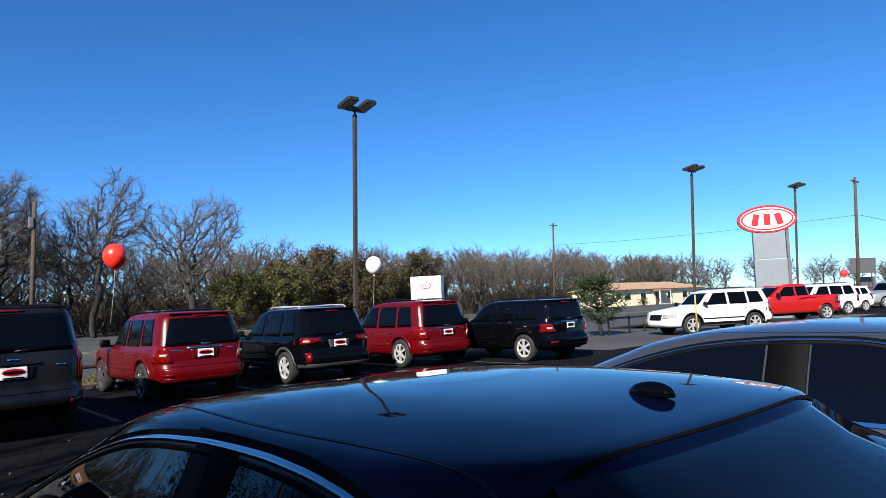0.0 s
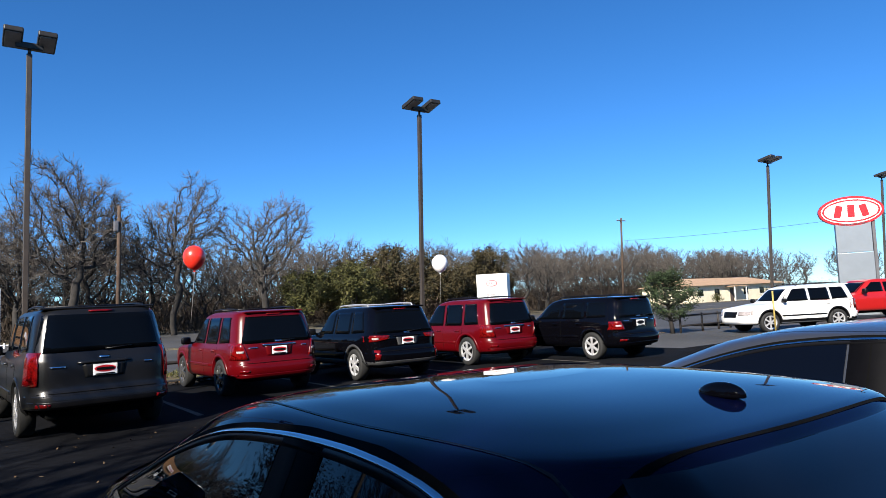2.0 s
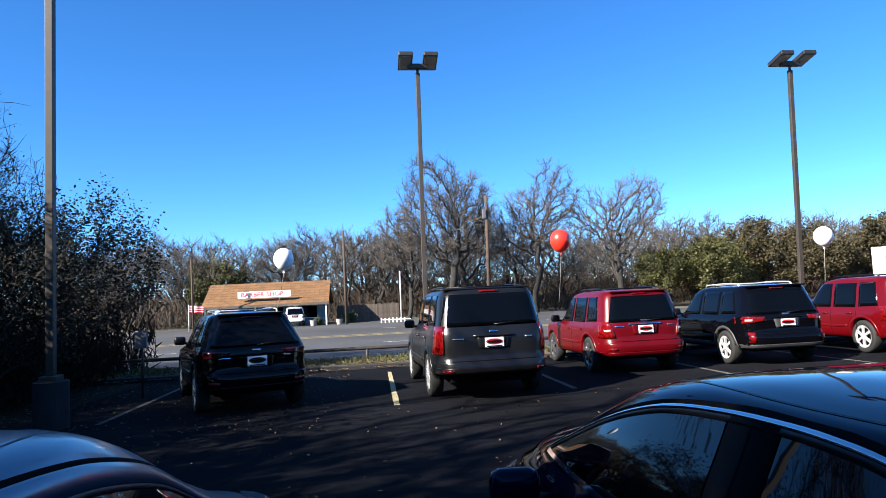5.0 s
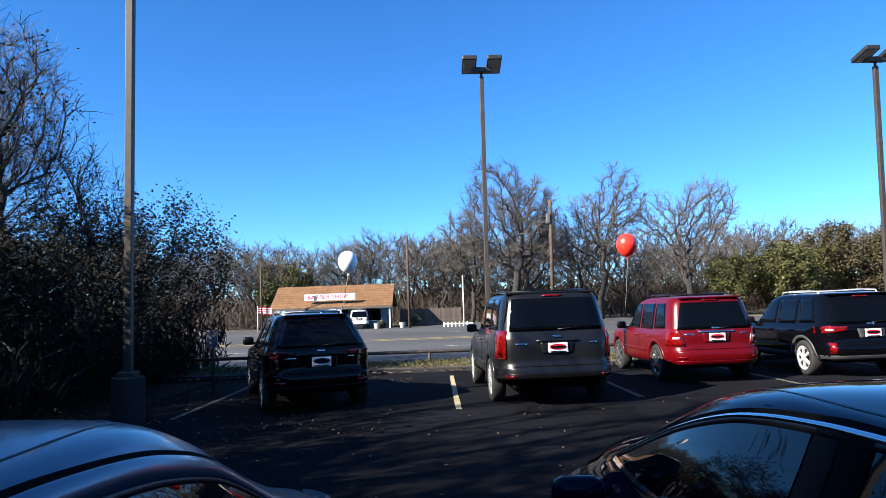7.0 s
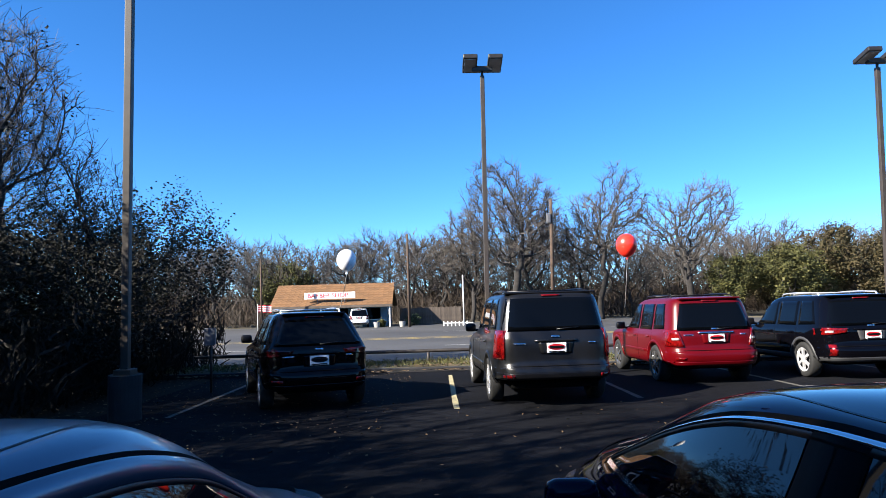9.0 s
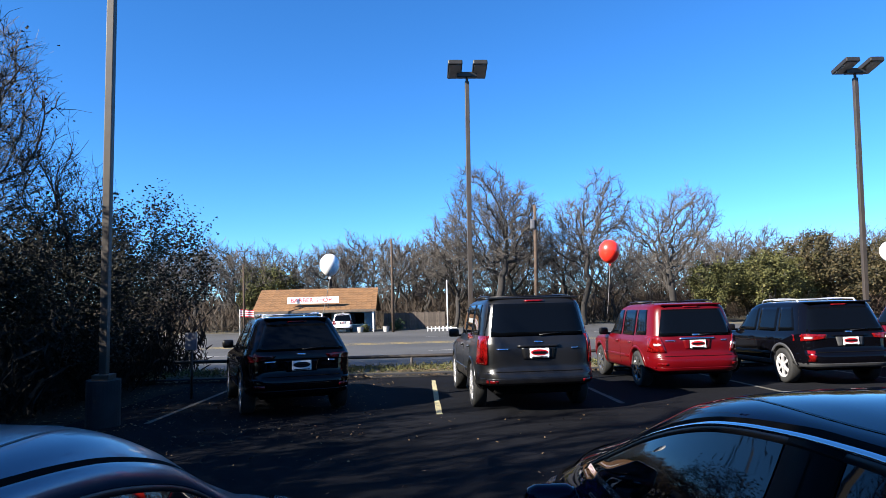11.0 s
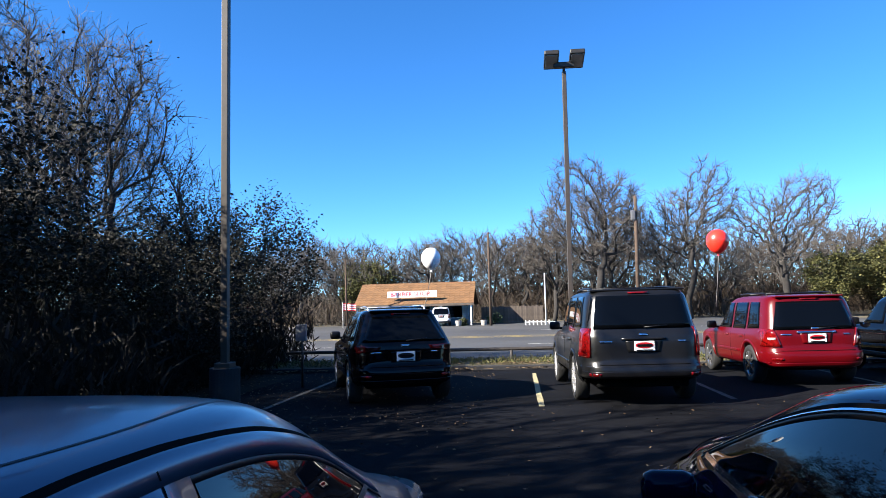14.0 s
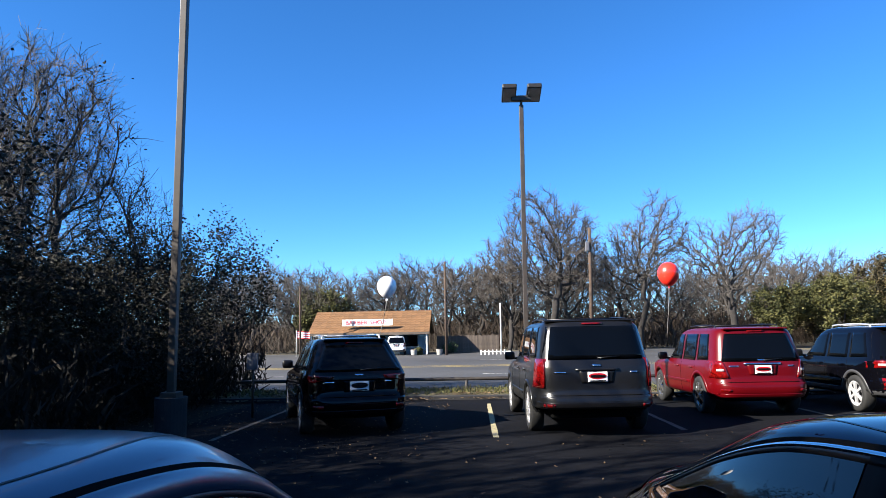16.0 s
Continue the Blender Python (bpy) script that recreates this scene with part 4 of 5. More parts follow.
    return limbs, branches, fine


def sliver_data(paths, seed):
    """Twigs as slender blades along paths of (point, half-width), each turned its own way."""
    rng = random.Random(seed)
    V, F = [], []
    for path in paths:
        d = (path[-1][0] - path[0][0]).normalized()
        w = d.cross(Vector((rng.gauss(0, 1), rng.gauss(0, 1), rng.gauss(0, 1)))).normalized()
        k = len(V)
        for p, r in path:
            V += [p - w * r, p + w * r]
        F += [(k + 2 * i, k + 2 * i + 1, k + 2 * i + 3, k + 2 * i + 2) for i in range(len(path) - 1)]
    return V, F


def leaves_data(points, rng, count, size, jitter, shape=1.6):
    V, F = [], []
    for _ in range(count):
        c = rng.choice(points) + Vector((rng.gauss(0, jitter), rng.gauss(0, jitter), rng.gauss(0, jitter)))
        a = Vector((rng.uniform(-1, 1), rng.uniform(-1, 1), rng.uniform(-0.6, 0.6))).normalized()
        b = a.cross(Vector((rng.uniform(-1, 1), rng.uniform(-1, 1), rng.uniform(-1, 1)))).normalized()
        s = size * rng.uniform(0.6, 1.3)
        k = len(V)
        V += [c - a * s * 0.5, c + b * s * 0.5 / shape, c + a * s * 0.5, c - b * s * 0.5 / shape]
        F.append((k, k + 1, k + 2, k + 3))
    return V, F


def make_tree(name, seed, height, label, bark=BARK, bare=TWIG, leaf=None, leaves=0, leaf_size=0.1, jitter=0.25, group="", category="tree", **kw):
    limbs, branches, fine = oak_data(seed, height=height, **kw)
    t = empty(name, Matrix(), label, category, group)
    V, F = tube_data(limbs, 5)
    meshob("trunk", V, F, bark, t, "", True)
    V, F = tube_data(branches, 3)
    V2, F2 = sliver_data(fine, seed)
    k = len(V)
    V, F = V + V2, F + [tuple(i + k for i in f) for f in F2]
    meshob("crown", V, F, bare, t, "bare twigs" if not leaf else "twigs", False)
    if leaf:
        rng = random.Random(seed + 5)
        pts = [p for path in fine for p, _ in path[1:]]
        V, F = leaves_data(pts, rng, leaves, leaf_size, jitter)
        meshob("foliage", V, F, leaf, t, "dense small leaves")
    return t


def place(kinds, spots):
    """The first use of a kind stands where it was built; the rest are copies."""
    used = set()
    for k, x, y, s, rz in spots:
        m = pose(x, y, 0, 0, 0, rz) @ Matrix.Diagonal((s, s, s, 1))
        src = kinds[k]
        if k not in used:
            src.matrix_basis = m
            used.add(k)
        else:
            c = copy_thing(src, pose(x, y, 0, 0, 0, rz))
            c.scale = (s, s, s)


BIG = "big bare oaks across the highway"
giants = [make_tree("oak_tree", 11 + i, (16.2, 15.2, 15.0)[i], "tall leafless oak with crooked spreading limbs", group=BIG, trunk=(0.36, 0.30, 0.36)[i], radius=(0.37, 0.30, 0.43)[i], base=(0.26, 0.24, 0.24)[i],
                    points=(1700, 1300, 1000)[i], crook=(0.36, 0.40, 0.46)[i], tip=0.024, step=0.46, twig=(1.1, 1.0, 1.0)[i], twigs=(6, 6, 4)[i]) for i in range(3)]
place(giants, [(0, 7.4, 68, 1.08, 0), (1, 16.6, 69, 1.06, 40), (2, 25.2, 66, 0.96, 130), (1, 3.4, 72, 0.86, 200), (1, 11.5, 74, 0.95, 290)])
oaks = [make_tree("oak_tree", 61 + i, 11.0, "leafless oak of the woods across the highway and of the added shade row", group="bare woods across the highway", trunk=0.24, radius=(0.40, 0.36, 0.44, 0.33)[i], base=(0.16, 0.2, 0.14, 0.2)[i],
                  points=600, crook=0.38, tip=0.028, step=0.52, twig=1.15, twigs=5) for i in range(4)]
spots = []
wood = random.Random(4)
for row_y, step, lo, hi in ((78, 5.4, 0.84, 1.0), (87, 5.4, 0.98, 1.18), (97, 7.5, 1.05, 1.28)):
    x = -36.0
    while x < 150:
        spots.append((wood.randrange(4), x + wood.uniform(-1.5, 1.5), row_y + wood.uniform(-3, 3), wood.uniform(lo, hi), wood.uniform(0, 360)))
        x += step * wood.uniform(0.75, 1.25)
spots += [(3, 58, 63, 0.84, 30), (1, 63.5, 65, 0.80, 200), (2, 70, 72, 0.8, 70)]
for x in range(155, 420, 15):
    spots.append((wood.randrange(4), x, 96 + wood.uniform(-8, 8), wood.uniform(1.0, 1.4), wood.uniform(0, 360)))
# unseen tall trees, added beside the lot so that their shade lies over the near bays
for x, y, k in ((-15, -12, 1.35), (-17, -6, 1.4), (-14.5, 0.5, 1.2), (-15.5, 4.5, 0.9), (-21, 4, 1.0), (-22, -3, 1.3), (-13.5, -16, 1.3)):
    spots.append((wood.randrange(4), x, y, k, wood.uniform(0, 360)))
place(oaks, spots)


def undergrowth(x0, x1, y0, y1, n, seed, high, reach=(0.4, 1.3), wide=1.0):
    """Brushwood between the trunks: thin crossing stems and scraps of dead leaf."""
    rng = random.Random(seed)
    V, F = [], []
    for _ in range(n):
        x, y = rng.uniform(x0, x1), rng.uniform(y0, y1)
        h = high * (0.55 + 0.45 * noise.noise((x * 0.12, y * 0.1, 3.0))) * rng.uniform(0.35, 1.0)
        z = rng.uniform(0, h)
        d = Vector((rng.gauss(0, 0.6), rng.gauss(0, 0.3), rng.uniform(0.3, 1.2))).normalized() * rng.uniform(*reach)
        w = Vector((rng.uniform(0.04, 0.14) * wide, 0, rng.uniform(-0.04, 0.04)))
        k = len(V)
        c = Vector((x, y, z))
        V += [c, c + w, c + d + w * 0.5, c + d]
        F.append((k, k + 1, k + 2, k + 3))
    ob = meshob("undergrowth", V, F, BRUSHWOOD)
    return tagged(ob, "dense brown winter brushwood under the far trees", "undergrowth", kind="stuff")


undergrowth(-50, 160, 74, 100, 60000, 3, 7.0, wide=1.1)
# thicket coloured near black in place of the shade below the brush
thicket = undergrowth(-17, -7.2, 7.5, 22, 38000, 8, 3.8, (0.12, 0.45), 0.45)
tagged(thicket, "tangle of stems under the brush trees, coloured black for shade")
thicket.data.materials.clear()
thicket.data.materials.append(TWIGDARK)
undergrowth(160, 420, 88, 110, 22000, 4, 6.0)
tufts = undergrowth(-12, 23, 18.3, 20.0, 11000, 14, 0.16, (0.05, 0.17), 0.16)
tufts.name = "grass"
tufts.location.z = 0.10
tagged(tufts, "short yellow-green winter grass on the verge", "grass")
tufts.data.materials.clear()
tufts.data.materials.append(LEAFOLIVE)
undergrowth(-60, 190, 100, 108, 30000, 6, 9.0, (0.6, 2.0), 3.0)

LIVE = "evergreen oaks across the highway"
evs = [make_tree("evergreen_tree", 31 + i, 7.0, ("rounded evergreen tree with dense olive foliage", "broad evergreen tree with dull brown-green foliage")[i], leaf=(LEAFOLIVE, LEAFBROWN)[i], leaves=14500, leaf_size=0.21, jitter=0.22, group=LIVE,
                 trunk=0.18, radius=0.48, base=0.10, points=420, crook=0.25, step=0.42, twig=0.5, twigs=2, flat=0.35) for i in range(2)]
place(evs, [(0, 29.3, 66, 1.0, 0), (0, 34.0, 65, 1.10, 120), (0, 38.0, 68, 1.08, 40), (1, 42, 67, 1.36, 30), (1, 47.5, 66, 1.20, 90), (1, 53, 67, 1.28, 200), (1, 57.5, 70, 1.15, 130), (1, 36.5, 73, 1.15, 300), (0, -18.0, 77, 1.2, 20),
            # these five, out of view beside the lot, are added to block the sun
            (1, -11.2, -5.6, 1.45, 50), (1, -12.5, -9.5, 1.6, 140), (1, -12.8, -1.8, 1.45, 260), (1, -17, -13, 1.7, 10), (1, -13.5, -14.5, 1.7, 80)])

BRUSH = "brush at the edge of the lot"
brush = [make_tree("brush_tree", (51, 52, 53)[i], (10.2, 7.6, 5.2)[i], ("bare brush tree with a dense crown of grey twigs", "slender bare brush tree with upright limbs", "tangled brush tree with small winter leaves, coloured dark for shade")[i], bark=BARK, bare=(TWIG, TWIGDARK, TWIGDARK)[i],
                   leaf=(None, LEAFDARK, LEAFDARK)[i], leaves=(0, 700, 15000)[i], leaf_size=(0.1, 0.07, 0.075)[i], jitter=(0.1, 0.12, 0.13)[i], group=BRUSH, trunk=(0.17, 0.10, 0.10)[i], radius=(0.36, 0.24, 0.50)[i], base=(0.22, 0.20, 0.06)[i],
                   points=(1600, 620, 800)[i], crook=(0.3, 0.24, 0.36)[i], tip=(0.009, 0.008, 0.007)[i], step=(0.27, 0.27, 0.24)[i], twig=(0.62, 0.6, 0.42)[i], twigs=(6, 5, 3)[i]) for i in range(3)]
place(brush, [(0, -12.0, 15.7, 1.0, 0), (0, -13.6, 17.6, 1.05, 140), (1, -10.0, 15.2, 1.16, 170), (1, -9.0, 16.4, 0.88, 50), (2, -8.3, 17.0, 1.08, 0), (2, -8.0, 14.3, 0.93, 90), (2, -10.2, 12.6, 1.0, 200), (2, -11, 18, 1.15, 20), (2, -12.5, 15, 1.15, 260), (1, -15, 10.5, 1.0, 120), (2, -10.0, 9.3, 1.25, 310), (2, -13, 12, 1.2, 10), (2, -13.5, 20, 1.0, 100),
              # out of view: more brush added to shade the lot and darken reflections
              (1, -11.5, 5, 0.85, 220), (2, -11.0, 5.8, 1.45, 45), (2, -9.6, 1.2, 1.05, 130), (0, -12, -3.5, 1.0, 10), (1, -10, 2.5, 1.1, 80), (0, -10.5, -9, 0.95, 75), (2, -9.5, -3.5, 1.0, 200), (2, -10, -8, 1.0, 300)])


# ---- rails, signs and small things of the lot ----
def pipe_rail(x0, x1, y, posts, z=0.46, label="low dark pipe rail on short posts"):
    r = empty("pipe_rail", pose(0, 0, 0), label, "railing", "low rails along the verge")
    tubes("rail", [[((x0, y, z), 0.05), ((x1, y, z), 0.05)]], RAIL, r, sides=10)
    for px in posts:
        tubes("post", [[((px, y, -0.02), 0.045), ((px, y, z), 0.045)]], RAIL, r, sides=10)
    return r


pipe_rail(-22, 23.0, 19.5, [-21.6 + 3.5 * i for i in range(13)])


def gate_rail():
    r = empty("barrier_rail", pose(0, 0, 0), "dark double pipe barrier beside the cedar", "railing")
    for z in (0.30, 0.72):
        tubes("rail", [[((24.4, 17.25, z), 0.04), ((28.4, 17.45, z), 0.04)]], RAIL, r, sides=8)
    for u in (0.0, 0.42, 0.75, 1.0):
        tubes("post", [[((24.4 + 4.0 * u, 17.25 + 0.2 * u, -0.01), 0.045), ((24.4 + 4.0 * u, 17.25 + 0.2 * u, 0.80), 0.045)]], RAIL, r, sides=8)


gate_rail()
post = empty("marker_post", pose(23.4, 12.65, 0), "slim yellow marker post on a block", "post")
tubes("post", [[((0, 0, 0.1), 0.03), ((0, 0, 1.6), 0.03)]], YELLOW, post, sides=10)
boxpart("footing", (-0.14, -0.14, 0.0), (0.14, 0.14, 0.16), CONCRETE, post)

meter = empty("box_sign", pose(-5.25, 14.6, 0), "small dark box sign on a post beside the brush", "sign")
boxpart("board", (-0.12, -0.04, 1.03), (0.12, 0.04, 1.40), SIGNDARK, meter)
tubes("post", [[((0, 0.06, -0.02), 0.03), ((0, 0.06, 1.38), 0.025)]], RAIL, meter, sides=8)


def ellipse_disc(name, rx, rz, y0, y1, material, parent, label="", segs=48):
    bm = bmesh.new()
    cyl(bm, 1.0, 1.0, 1.0, Matrix.LocRotScale((0, (y0 + y1) / 2, 0), Euler((radians(90), 0, 0)), (rx, rz, abs(y1 - y0))), segs)
    return part(name, bm, material, parent, label)


def pylon():
    """The tall pylon with its oval head; the maker's mark is only red bars."""
    p = empty("pylon_sign", pose(40.2, 16.9, 0, 3.0, 0, -58), "tall silver pylon with a white and red oval head", "sign")
    boxpart("tower_panel", (-0.88, -0.22, 0.0), (0.88, 0.22, 3.45), SIGNGREY, p, "brushed lower panel", 0.02)
    boxpart("tower_panel", (-0.86, -0.22, 3.47), (0.86, 0.22, 5.1), SIGNGREY, p, "brushed upper panel", 0.02)
    boxpart("tower_edge", (0.90, -0.15, 0.0), (1.06, 0.15, 5.2), SIGNDARK, p, "dark side channel", 0.02)
    hd = new("oval_head")
    hd.parent = p
    hd.matrix_basis = pose(-0.05, 0, 5.76)
    ellipse_disc("casing", 1.58, 0.82, -0.22, 0.22, SIGNRED, hd, "red oval casing")
    ellipse_disc("face", 1.45, 0.69, -0.245, -0.20, WHITE, hd, "white oval face")
    ellipse_disc("ring", 1.40, 0.63, -0.249, -0.22, SIGNRED, hd, "red ring")
    ellipse_disc("face", 1.30, 0.545, -0.254, -0.22, WHITE, hd)
    for x, lean_ in ((-0.62, 14), (0.0, 0), (0.62, -14)):
        bar = boxpart("mark_bar", (-0.17, -0.29, -0.33), (0.17, -0.25, 0.33), SIGNRED, hd, "plain red bar of the mark", 0.01)
        bar.matrix_basis = pose(x, 0, 0, 0, lean_, 0)
    return p


pylon()


def cube_sign():
    p = empty("box_sign", pose(16.75, 20.15, 0, 0, 0, -50), "white box sign with a small red oval", "sign")
    boxpart("cabinet", (-0.60, -0.30, 1.30), (0.60, 0.42, 2.78), WHITE, p, "white sign cabinet", 0.03)
    tubes("post", [[((0, 0, -0.05), 0.09), ((0, 0, 1.35), 0.09)]], SIGNDARK, p, sides=12)
    o = new("mark")
    o.parent = p
    o.matrix_basis = pose(0, 0, 2.42)
    ellipse_disc("oval", 0.22, 0.13, -0.315, -0.295, SIGNRED, o, "red oval")
    ellipse_disc("oval_face", 0.18, 0.095, -0.32, -0.30, WHITE, o)
    for x in (-0.09, 0.0, 0.09):
        boxpart("mark_bar", (x - 0.022, -0.328, -0.055), (x + 0.022, -0.318, 0.055), SIGNRED, o, "", 0.002)
    w = text_mesh("lettering", "CERTIFIED", 0.20, SIGNDARK, p)
    w.matrix_basis = pose(0, -0.31, 1.93, 90, 0, 0)


cube_sign()


def balloon(x, y, z, r, material, foot, label):
    b = empty("balloon", pose(x, y, z), label, "balloon", "balloons tied to the cars")
    bm = bmesh.new()
    bmesh.ops.create_uvsphere(bm, u_segments=32, v_segments=20, radius=r)
    for v in bm.verts:
        k = v.co.z / r
        v.co.z *= 1.08 if k > 0 else 1.22
        if k < 0:
            v.co.x *= 1 - 0.14 * k * k
            v.co.y *= 1 - 0.14 * k * k
    part("envelope", bm, material, b, "", True)
    bm = bmesh.new()
    cyl(bm, 0.026, 0.012, 0.05, Matrix.Translation((0, 0, -1.22 * r - 0.015)), 12)
    part("knot", bm, material, b)
    f = Vector(foot) - Vector((x, y, z))
    a = Vector((0, 0, -1.22 * r - 0.03))
    pts = [(a.lerp(f, i / 10) + Vector((0, 0, -0.06 * math.sin(math.pi * i / 10))), 0.006) for i in range(11)]
    tubes("ribbon", [pts], RUBBERSTRING, b, sides=4)
    return b


balloon(4.0, 14.9, 2.98, 0.235, BALLOONRED, (4.25, 16.2, 1.55), "round red balloon on a ribbon above a red car")
balloon(-2.0, 12.6, 2.65, 0.185, BALLOONWHITE, (-2.3, 13.6, 1.68), "round white balloon on a ribbon above a black car")
balloon(11.45, 16.2, 2.92, 0.235, BALLOONWHITE, (11.6, 16.5, 1.70), "round white balloon on a ribbon between parked cars")
balloon(48.7, 15.8, 2.5, 0.23, BALLOONRED, (48.7, 15.8, 1.62), "round red balloon above the far cars")


# ---- across the highway ----
def utility_pole(x, y, h, r=0.14, arms=0, label="weathered wooden utility pole", lean=(3.0, 0.0)):
    u = empty("utility_pole", pose(x, y, 0, lean[0], lean[1], 0), label, "utility pole", "utility poles")
    tubes("shaft", [[((0, 0, -0.2), r), ((0, 0, h * 0.5), r * 0.88), ((0, 0, h), r * 0.72)]], WOODPOLE, u, sides=10)
    for i in range(arms):
        z = h - 0.35 - 0.8 * i
        boxpart("cross_arm", (-0.9, -0.06, z - 0.06), (0.9, 0.06, z + 0.06), WOODPOLE, u)
        for x2 in (-0.8, 0.8):
            tubes("insulator", [[((x2, 0, z + 0.06), 0.04), ((x2, 0, z + 0.2), 0.03)]], CONCRETE, u, sides=8)
    return u


utility_pole(-2.9, 62, 8.6)
up = utility_pole(10.4, 62, 11.4, 0.20, lean=(3.0, 0.6))
boxpart("transformer", (-0.42, -0.25, 9.2), (-0.05, 0.25, 10.1), SIGNDARK, up, "dark grey transformer can", 0.08)
utility_pole(75.0, 62, 12.6, 0.17, 1)
utility_pole(64.6, 20.0, 11.0, 0.16, 1)
utility_pole(-16.6, 62.5, 6.6, 0.10)
wire = tubes("power_line", [[(Vector((75.0, 61.6, 9.4)).lerp(Vector((64.6, 19.4, 7.7)), i / 16) - Vector((0, 0, 0.35 * math.sin(math.pi * i / 16))), 0.02) for i in range(17)]], CABLE, sides=4)
tagged(wire, "black overhead cable between two utility poles", "cable")
wp = empty("flag_post", pose(2.1, 61.5, 0, 3, 0, 0), "slim white painted post", "post")
tubes("post", [[((0, 0, 0), 0.06), ((0, 0, 4.6), 0.05)]], WHITE, wp, sides=10)


def barber_shop():
    b = empty("shop_building", pose(0, 0, 0), "low shop with a tan shingle roof and blue front", "building")
    x0, x1, y0, y1, eave, ridge = -16.2, -4.8, 65.4, 72.0, 2.15, 4.35
    boxpart("wall", (x0 + 0.4, y0 + 0.8, 0), (x1 - 0.4, y1, eave + 0.1), BLUEWALL, b, "blue painted front wall", 0.02)
    ym = y0 + 3.0
    bm = bmesh.new()
    pts = [(x0 - 0.2, y0 - 0.9, eave), (x1 + 0.2, y0 - 0.9, eave), (x1 + 0.05, ym, ridge), (x0 + 0.05, ym, ridge), (x0 - 0.2, y1 + 0.4, eave), (x1 + 0.2, y1 + 0.4, eave)]
    v = [bm.verts.new(p) for p in pts]
    w = [bm.verts.new((p[0], p[1], p[2] - 0.14)) for p in pts]
    for q in ((0, 1, 2, 3), (3, 2, 5, 4)):
        bm.faces.new([v[i] for i in q])
        bm.faces.new([w[i] for i in reversed(q)])
    for i, j in ((0, 1), (1, 2), (2, 5), (5, 4), (4, 3), (3, 0)):
        bm.faces.new((v[i], v[j], w[j], w[i]))
    roof = part("roof", bm, SHINGLE, b, "tan shingle roof")
    boxpart("fascia", (x0 - 0.2, y0 - 0.96, eave - 0.22), (x1 + 0.2, y0 - 0.90, eave + 0.01), FENCEWOOD, b, "weathered brown fascia board")
    for x in (x0 + 0.1, -11.5, -7.8, x1 - 0.1):
        boxpart("porch_post", (x - 0.07, y0 - 0.80, 0), (x + 0.07, y0 - 0.66, eave - 0.1), WHITE, b, "white porch post")
    for x in (-14.4, -12.2, -9.8, -6.6):
        wn_ = boxpart("window", (x - 0.7, y0 + 0.74, 0.75), (x + 0.7, y0 + 0.82, 1.85), GLASS, b, "dark shop window")
        boxpart("frame", (x - 0.78, y0 + 0.70, 0.68), (x + 0.78, y0 + 0.75, 0.75), WHITE, wn_)
    boxpart("door", (-8.6, y0 + 0.72, 0.02), (-7.7, y0 + 0.80, 2.0), WHITE, b, "white shop door")
    sg = new("sign_board")
    sg.parent = b
    sg.matrix_basis = pose(-10.65, y0 - 0.55, 3.15)
    boxpart("board", (-2.45, -0.05, -0.31), (2.45, 0.05, 0.31), WHITE, sg, "white sign board")
    tx = text_mesh("lettering", "BARBER SHOP", 0.58, SIGNRED, sg)
    tx.matrix_basis = pose(-0.2, -0.065, 0.0, 90, 0, 0) @ Matrix.Diagonal((1.08, 1, 1, 1))
    for x in (-1.2, 1.4):
        tubes("bracket", [[((x, 0.05, -0.31), 0.03), ((x, 0.05, -0.75), 0.03)]], SIGNDARK, sg)
    # rows of shingle
    n, m = 9, 24
    sl = Vector((0, ym - (y0 - 0.9), ridge - eave))
    me = None
    for i in range(n):
        for j in range(m):
            u0, u1 = i / n, (i + 1.06) / n
            xa = x0 - 0.2 + (x1 - x0 + 0.4) * j / m
            xb = x0 - 0.2 + (x1 - x0 + 0.4) * (j + 1) / m - 0.02
            if me is None:
                wd, hh = xb - xa, (u1 - u0)
                V = [(0, 0, 0.045), (wd, 0, 0.045), (wd, sl.y * hh, sl.z * hh + 0.012), (0, sl.y * hh, sl.z * hh + 0.012), (0, 0, 0.0), (wd, 0, 0.0)]
                me = bpy.data.meshes.new("shingle")
                me.from_pydata(V, [], [(0, 1, 2, 3), (4, 5, 1, 0)])
                me.materials.append(SHINGLE)
            o = new("shingle", me)
            o.parent = roof
            o.location = (xa, y0 - 0.9 + sl.y * u0, eave + sl.z * u0)
    return b


barber_shop()


def board_fence(x0, x1, y, h, label):
    f = empty("board_fence", pose(x0, y, 0), label, "fence")
    n = int((x1 - x0) / 0.16)
    rng = random.Random(9)
    bm = box(bmesh.new(), (0, -0.012, 0), (0.15, 0.012, 1.0), 0.0)
    first = part("board", bm, FENCEWOOD, f)
    for i in range(n):
        o = first if i == 0 else new("board", first.data)
        o.parent = f
        o.location = (i * 0.16, 0, 0)
        o.scale = (1, 1, h * rng.uniform(0.96, 1.03))
    for z in (0.4, h - 0.3):
        boxpart("rail", (0, 0.014, z), (x1 - x0, 0.06, z + 0.09), FENCEWOOD, f)


board_fence(-4.2, 2.2, 70.0, 1.75, "weathered grey board fence beside the shop")


